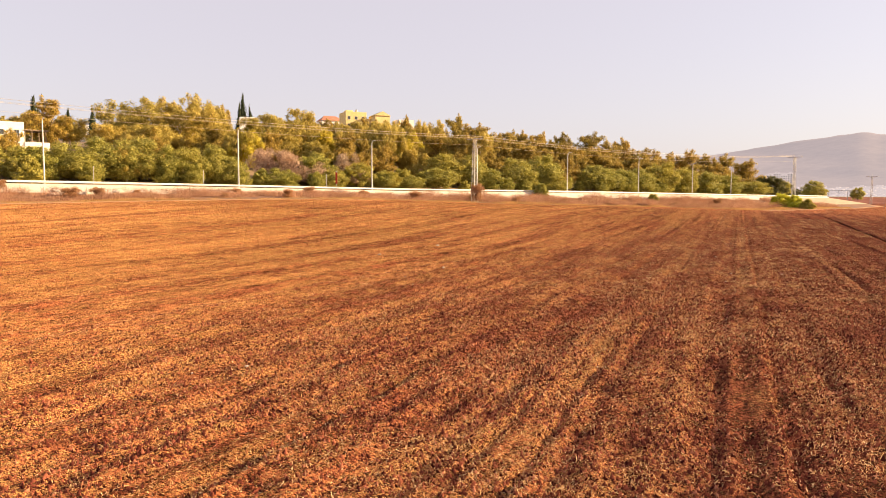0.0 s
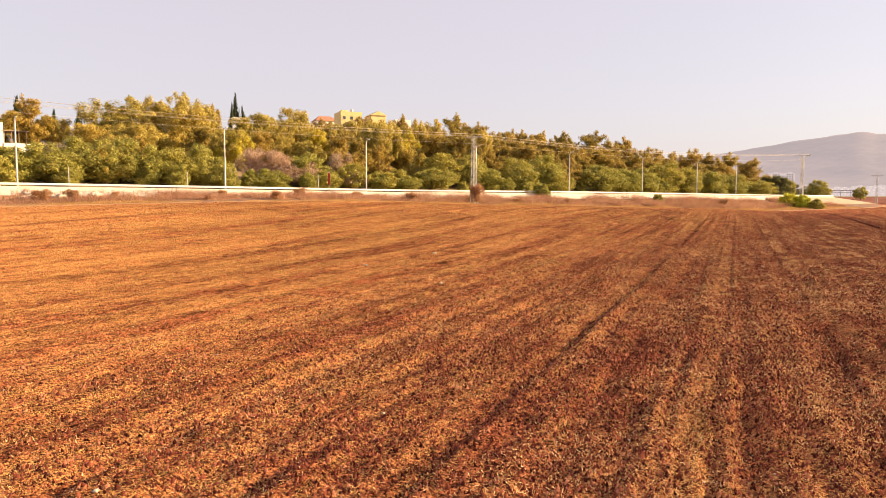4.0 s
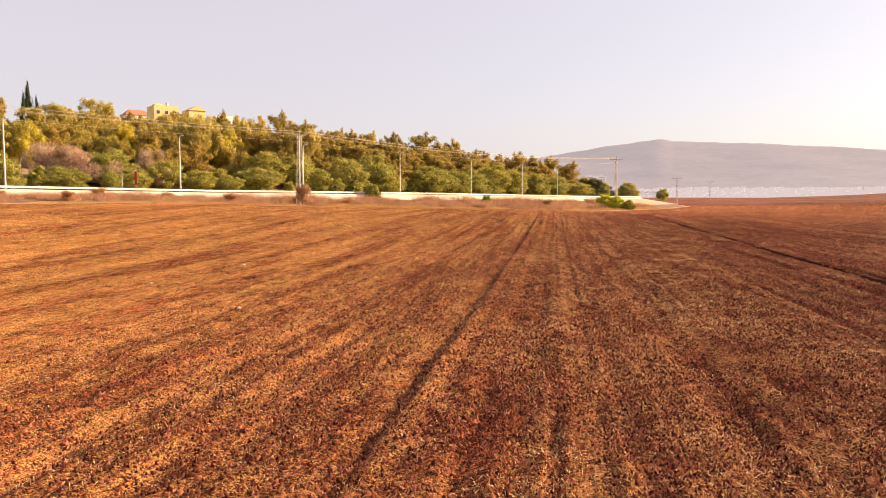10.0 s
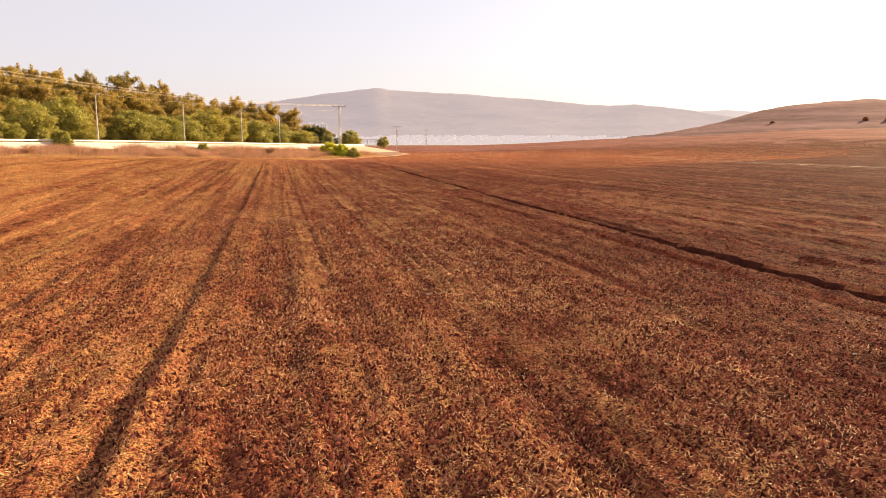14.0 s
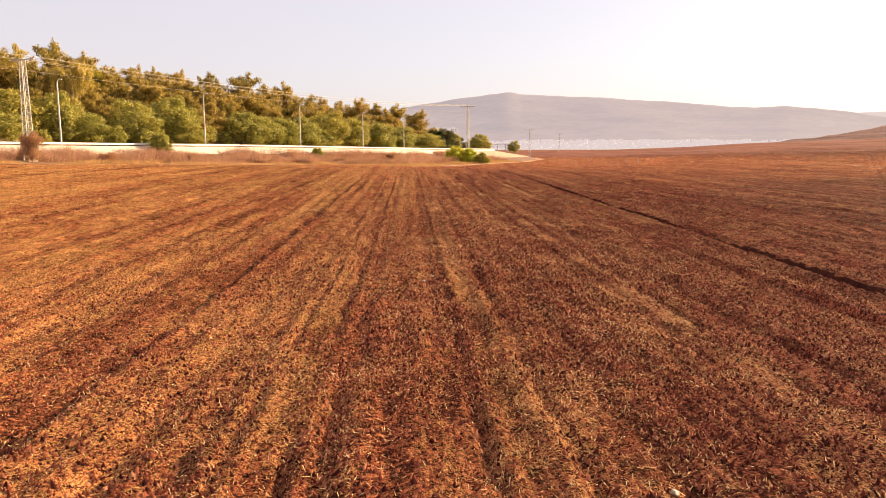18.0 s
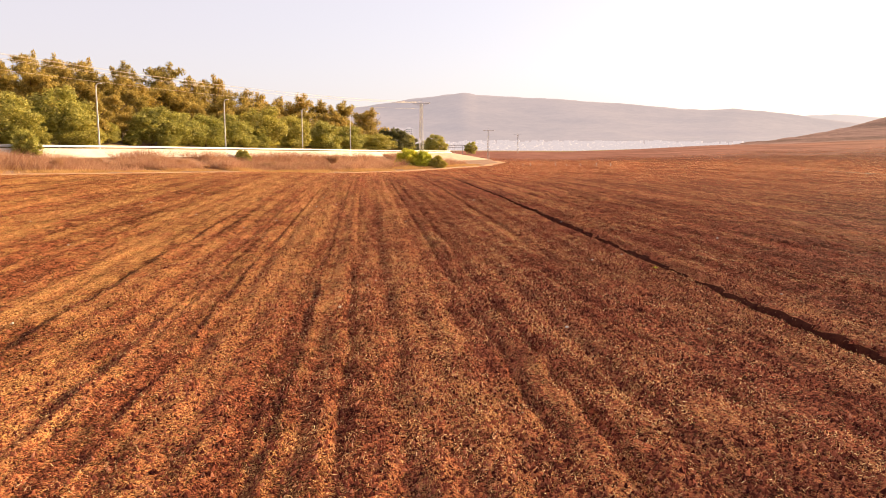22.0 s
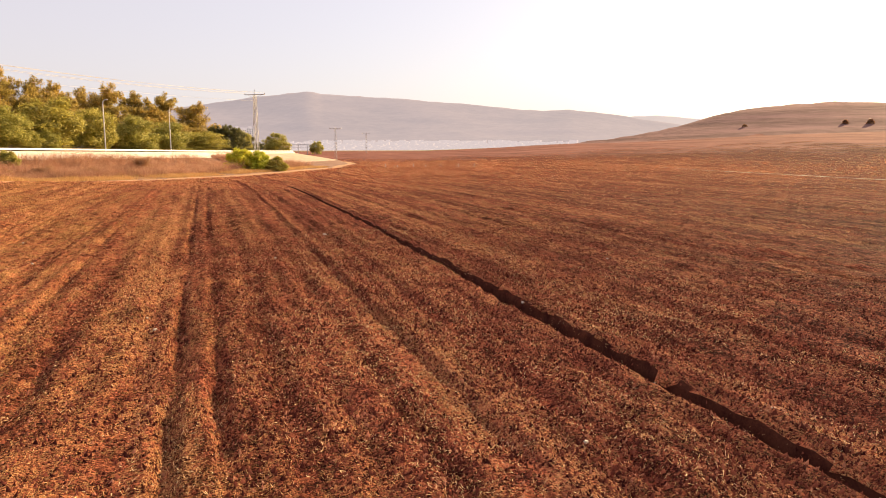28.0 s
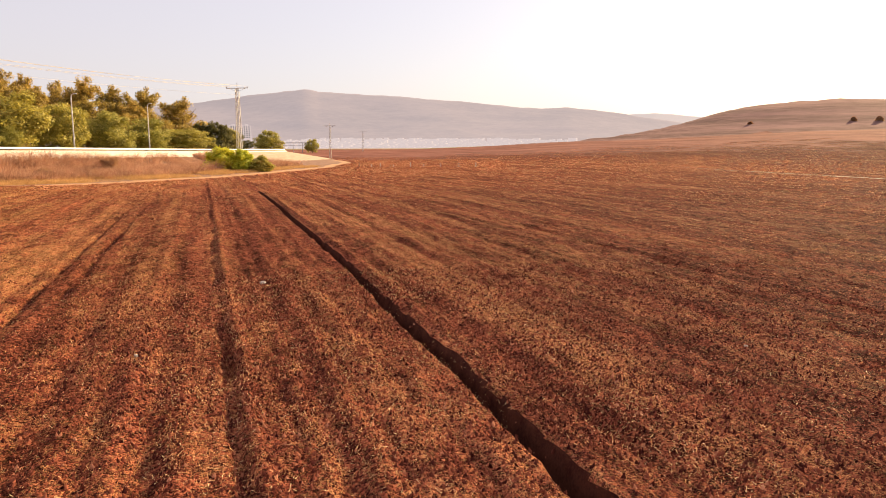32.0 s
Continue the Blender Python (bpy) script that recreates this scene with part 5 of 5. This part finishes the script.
def green_weed(x, y, size, seed):
    """A low rosette of fresh leaves come up between the clods."""
    pick2 = random.Random(seed)
    ob = thing("green_weed", pose(x, y, float(lie(x, y)), 0, 0, 40 * seed), "small fresh green weed growing in the ploughed soil", "weed", "green weeds in the field")
    for k in range(11):
        a2, out, up = k * 0.571 + pick2.uniform(-0.2, 0.2), size * pick2.uniform(0.6, 1.1), size * pick2.uniform(0.25, 0.8)
        c2, s2 = math.cos(a2), math.sin(a2)
        bm2 = bmesh.new()
        rows2 = []
        for f, wide2 in ((0.0, 0.02), (0.45, 0.16), (0.8, 0.12), (1.0, 0.01)):
            mx, my, mz = c2 * out * f, s2 * out * f, up * math.sin(f * 2.2)
            rows2.append([bm2.verts.new((mx - s2 * wide2 * size * q, my + c2 * wide2 * size * q, mz - 0.05 * size * (1 - abs(q)))) for q in (-1, 0, 1)])
        for r0, r1 in zip(rows2[:-1], rows2[1:]):
            for q in (0, 1):
                bm2.faces.new((r0[q], r1[q], r1[q + 1], r0[q + 1]))
        part("leaf", bm2, LEAF_BRIGHT, ob)


for k, (x, y) in enumerate(((19.0, 44.2), (43.7, 79.7))):
    green_weed(x, y, 0.09 + 0.02 * k, k)


def dry_path():
    """The pale dry strip that crosses the far field towards the mound."""
    line = [Vector(p) for p in ((120, 62), (134, 92), (146, 120), (170, 160), (186, 181))]
    pts = [a.lerp(b, k / 24) for a, b in zip(line[:-1], line[1:]) for k in range(24)]
    v = []
    for k, p in enumerate(pts):
        way = (pts[min(k + 1, len(pts) - 1)] - pts[max(k - 1, 0)]).normalized()
        for side in (-1, 0, 1):
            wide = (0.25 + 0.75 * abs(math.sin(k * 0.37))) * 0.36 * (0.9 + 0.5 * math.sin(k * 1.7 + side) + 0.4 * math.sin(k * 0.61)) * min(1.0, 0.1 + (len(pts) - 1 - k) / 20)
            x, y = p.x - way.y * wide * side, p.y + way.x * wide * side
            v.append((x, y, float(ground_z(x, y)) + (0.07 if side == 0 else 0.03)))
    q = [(3 * k + s, 3 * k + 3 + s, 3 * k + 4 + s, 3 * k + 1 + s) for k in range(len(pts) - 1) for s in (0, 1)]
    tagged(new("dry_path", mesh_of("dry_path", v, np.array(q), BANK)), "pale dry strip of trodden grass across the field", "path", kind="structure")


dry_path()


# ---- weeds, clods and straw ----
def build_weeds(name, count, seed, lo, hi, tall, mat, label, patchy):
    """Dry blades and stalks in tufts over the verge, between two shares of its width."""
    r = np.random.default_rng(seed)
    s = r.uniform(-110, 232, count)
    eo, toe = edge_off(s), 9.6 + bank_run(s) * (road_z(s) - edge_z(s) - 0.6)
    share = lo + (hi - lo) * r.random(count)
    bb = -eo + (eo - toe + 0.65 * (toe - 9.6)) * share
    x, y = from_road(s, bb)
    keep = GRAIN_A.at(x, y, 5.0) + 0.6 * GRAIN_B.at(x, y, 1.8) > patchy
    x, y = x[keep], y[keep]
    n, blades = len(x), 6
    h = tall * r.uniform(0.5, 1.3, (n, blades)) * ((0.35 + 1.9 * (GRAIN_C.at(x, y, 6.0) + 0.5)) * (0.55 + 0.45 * smooth(x, -25, 15)))[:, None]
    a, lean = r.uniform(0, 6.28, (n, blades)), r.uniform(0.05, 1.4, (n, blades)) ** 1.2
    px, py = x[:, None] + r.normal(0, 0.3, (n, blades)), y[:, None] + r.normal(0, 0.3, (n, blades))
    pz = ground_z(px, py) - 0.05
    q, wd = r.uniform(0, 6.28, (n, blades)), r.uniform(0.010, 0.03, (n, blades))
    v = np.stack([np.stack([px + np.cos(q) * wd, py + np.sin(q) * wd, pz], -1), np.stack([px - np.cos(q) * wd, py - np.sin(q) * wd, pz], -1),
                  np.stack([px + np.cos(a) * lean * h, py + np.sin(a) * lean * h, pz + h], -1)], 2).reshape(-1, 3)
    tagged(new(name, mesh_of(name, v, np.arange(len(v)).reshape(-1, 3), mat)), label, "weeds", kind="stuff")


build_weeds("dry_weeds", 60000, 51, 0.22, 1.0, 1.0, DRY_GRASS, "dry reddish brown weeds on the verge", -0.16)
build_weeds("straw_grass", 34000, 52, 0.0, 0.4, 0.34, PALE_GRASS, "short straw-coloured grass along the dirt track", -0.2)


def in_sight(r, count):
    """Spots strewn over the ploughed strip, thickest along its middle."""
    u = r.uniform(6, 124, count) - 26 * r.random(count) ** 2 * (r.random(count) < 0.5)
    u = np.where(u < 6, 6 + 20 * r.random(count), u)
    w = np.interp(u, (0, 15, 36, 55, 74, 102, 124), (-1, -3, -1.5, 1, 5, 11, 14)) + np.clip(r.normal(0, 6.3, count), -14, 14)
    return w, u


def build_clods(name, count, seed, small, large):
    """Loose crumbs of soil on the ploughed strip, each bedded in the ground."""
    r = np.random.default_rng(seed)
    w, u = in_sight(r, count)
    x, y = from_rows(w, u)
    rough = GRAIN_A.at(x, y, 1.7) + 0.5 * GRAIN_B.at(w * 3, u, 1.1)
    track = sum(np.exp(-(((w - at) / half) ** 4)) for at, half in TRACKS)
    keep = (rough + r.uniform(-0.5, 0.5, count) - 0.5 * track > -0.3) & ((np.abs(w - trench_line(u)) > 0.22) | (r.random(count) < 0.12))
    x, y = x[keep], y[keep]
    n = len(x)
    size = small + (large - small) * r.random(n) ** 2.2
    z = lie(x, y) + size * 0.15
    base = np.array([(1, 0, -0.6), (0, 1, -0.6), (-1, 0, -0.6), (0, -1, -0.6), (0.75, 0.75, 0.25), (-0.75, 0.75, 0.25), (-0.3, -0.9, 0.3), (0, 0, 0.95)])
    f = np.array([(0, 1, 4), (1, 2, 5), (2, 3, 6), (4, 5, 7), (5, 6, 7), (6, 4, 7), (4, 1, 5), (5, 2, 6), (6, 3, 0), (6, 0, 4)])
    if large < 0.06:
        base = np.array([(1, 0.1, -0.4), (-0.5, 0.87, -0.4), (-0.5, -0.87, -0.4), (0, 0, 1.15)])
        f = np.array([(0, 1, 3), (1, 2, 3), (2, 0, 3)])
    k = len(base)
    v = base[None] * r.uniform(0.65, 1.35, (n, k, 1)) * size[:, None, None] * r.uniform(0.75, 1.3, (n, 1, 3))
    v[:, -1, :2] += r.normal(0, 0.6, (n, 2)) * size[:, None]
    a = r.uniform(0, 6.28, n)
    c, s = np.cos(a)[:, None], np.sin(a)[:, None]
    v = np.stack([v[..., 0] * c - v[..., 1] * s + x[:, None], v[..., 0] * s + v[..., 1] * c + y[:, None], v[..., 2] + z[:, None]], -1)
    faces = (f[None] + k * np.arange(n)[:, None, None]).reshape(-1, 3)
    tagged(new(name, mesh_of(name, v, faces, CLOD)), "loose red-brown clods over the ploughed soil", "soil clods", kind="stuff")


def build_straw(name, count, seed, long):
    """Bits of threshed straw, thick in some swaths and thin in others."""
    r = np.random.default_rng(seed)
    w, u = in_sight(r, count)
    x, y = from_rows(w, u)
    swath = GRAIN_B.at(w, u * 0.3, 1.3) + 0.9 * GRAIN_C.at(x, y, 0.9) + 0.5 * GRAIN_A.at(x, y, 0.35)
    keep = swath + r.uniform(-0.6, 0.6, count) > 0.05 + 0.35 * smooth(w - 0.09 * u, -1, 7)
    x, y = x[keep], y[keep]
    n = len(x)
    z = lie(x, y) + r.uniform(0.012, 0.05, n)
    a, tilt = r.uniform(0, 6.28, n), r.normal(0, 0.6, n)
    half, wide = long * r.uniform(0.25, 1.0, n) ** 1.6 * 0.5, r.uniform(0.0035, 0.0075, n)
    way = np.stack([np.cos(a) * np.cos(tilt), np.sin(a) * np.cos(tilt), np.sin(tilt)], -1) * half[:, None]
    side = np.stack([-np.sin(a), np.cos(a), r.uniform(-0.5, 0.5, n)], -1) * wide[:, None]
    mid = np.stack([x, y, z], -1)
    v = np.stack([mid - way - side, mid - way + side, mid + way], 1).reshape(-1, 3)
    faces = np.arange(3 * n).reshape(-1, 3)
    tagged(new(name, mesh_of(name, v, faces, STRAW)), "scattered golden straw over the ploughed soil", "straw", kind="stuff")


def far_spots(r, count, at, turns):
    """Spots on the ploughed land beyond the near strip, thinning with distance, in clumps along the rows."""
    reach, turn = 13 * (300 / 13) ** r.random(count), r.uniform(*turns, count)
    w, u = at[0] + reach * np.sin(turn), at[1] + reach * np.cos(turn)
    x, y = from_rows(w, u)
    off = w - np.interp(u, (0, 15, 36, 55, 74, 102, 124), (-4, -5, -2, 1, 5, 11, 14))
    apart = r.random(count) > np.exp(-((off / 8.0) ** 2)) * (1 - smooth(u, 66, 108))
    keep = (field_share(x, y) > 0.95) & apart & (np.abs(w - trench_line(u)) > 0.45) & (GRAIN_A.at(w, u * 0.3, 5.0) + 0.9 * GRAIN_B.at(w, u * 0.35, 1.3) + 0.6 * GRAIN_C.at(w, u * 0.5, 0.5) + r.uniform(-0.6, 0.6, count) > -0.12)
    near = np.min([np.hypot(w - a, u - b) for a, b in ((-4, 8), (-2, 26), (0, 45), (3, 68), (6, 95), (9, 112))], 0)
    keep &= r.random(count) > smooth(near, 170, 300)
    return x[keep], y[keep], near[keep]


def build_flakes(name, count, seed, at, turns, mat, label, category, size, tall):
    """Crusts of soil or wisps of straw that stick up from the ploughed ground."""
    r = np.random.default_rng(seed)
    x, y, reach = far_spots(r, count, at, turns)
    n = len(x)
    a, high = r.uniform(0, 6.28, n), r.uniform(0.5, 1.4, n) * (tall[0] + tall[1] * reach)
    wide = r.uniform(0.5, 1.4, n) * (size[0] + size[1] * reach)
    foot = np.stack([x, y, lie(x, y) - 0.015], -1)
    side = np.stack([np.cos(a), np.sin(a), 0 * a], -1) * wide[:, None]
    tip = foot + np.stack([r.normal(0, 0.5, n) * high, r.normal(0, 0.5, n) * high, high], -1)
    v = np.stack([foot - side, foot + side, tip], 1).reshape(-1, 3)
    tagged(new(name, mesh_of(name, v, np.arange(3 * n).reshape(-1, 3), mat)), label, category, kind="stuff")


for k, (at, turns) in enumerate((((-4, 8), (-1.3, 0.3)), ((0, 45), (-0.9, 0.6)), ((6, 95), (-0.5, 0.95)))):
    build_flakes("soil_crusts", 190000, 80 + k, at, turns, CRUST, "broken red-brown crusts of soil down the ploughed rows", "soil clods", (0.016, 0.00105), (0.024, 0.00075))
    build_flakes("straw_wisps", 150000, 90 + k, at, turns, STRAW, "golden straw wisps strewn down the ploughed rows", "straw", (0.010, 0.0005), (0.016, 0.00034))
build_clods("soil_crumbs", 600000, 71, 0.014, 0.046)
build_clods("soil_clods", 24000, 72, 0.02, 0.05)
build_straw("straw_bits", 700000, 73, 0.11)
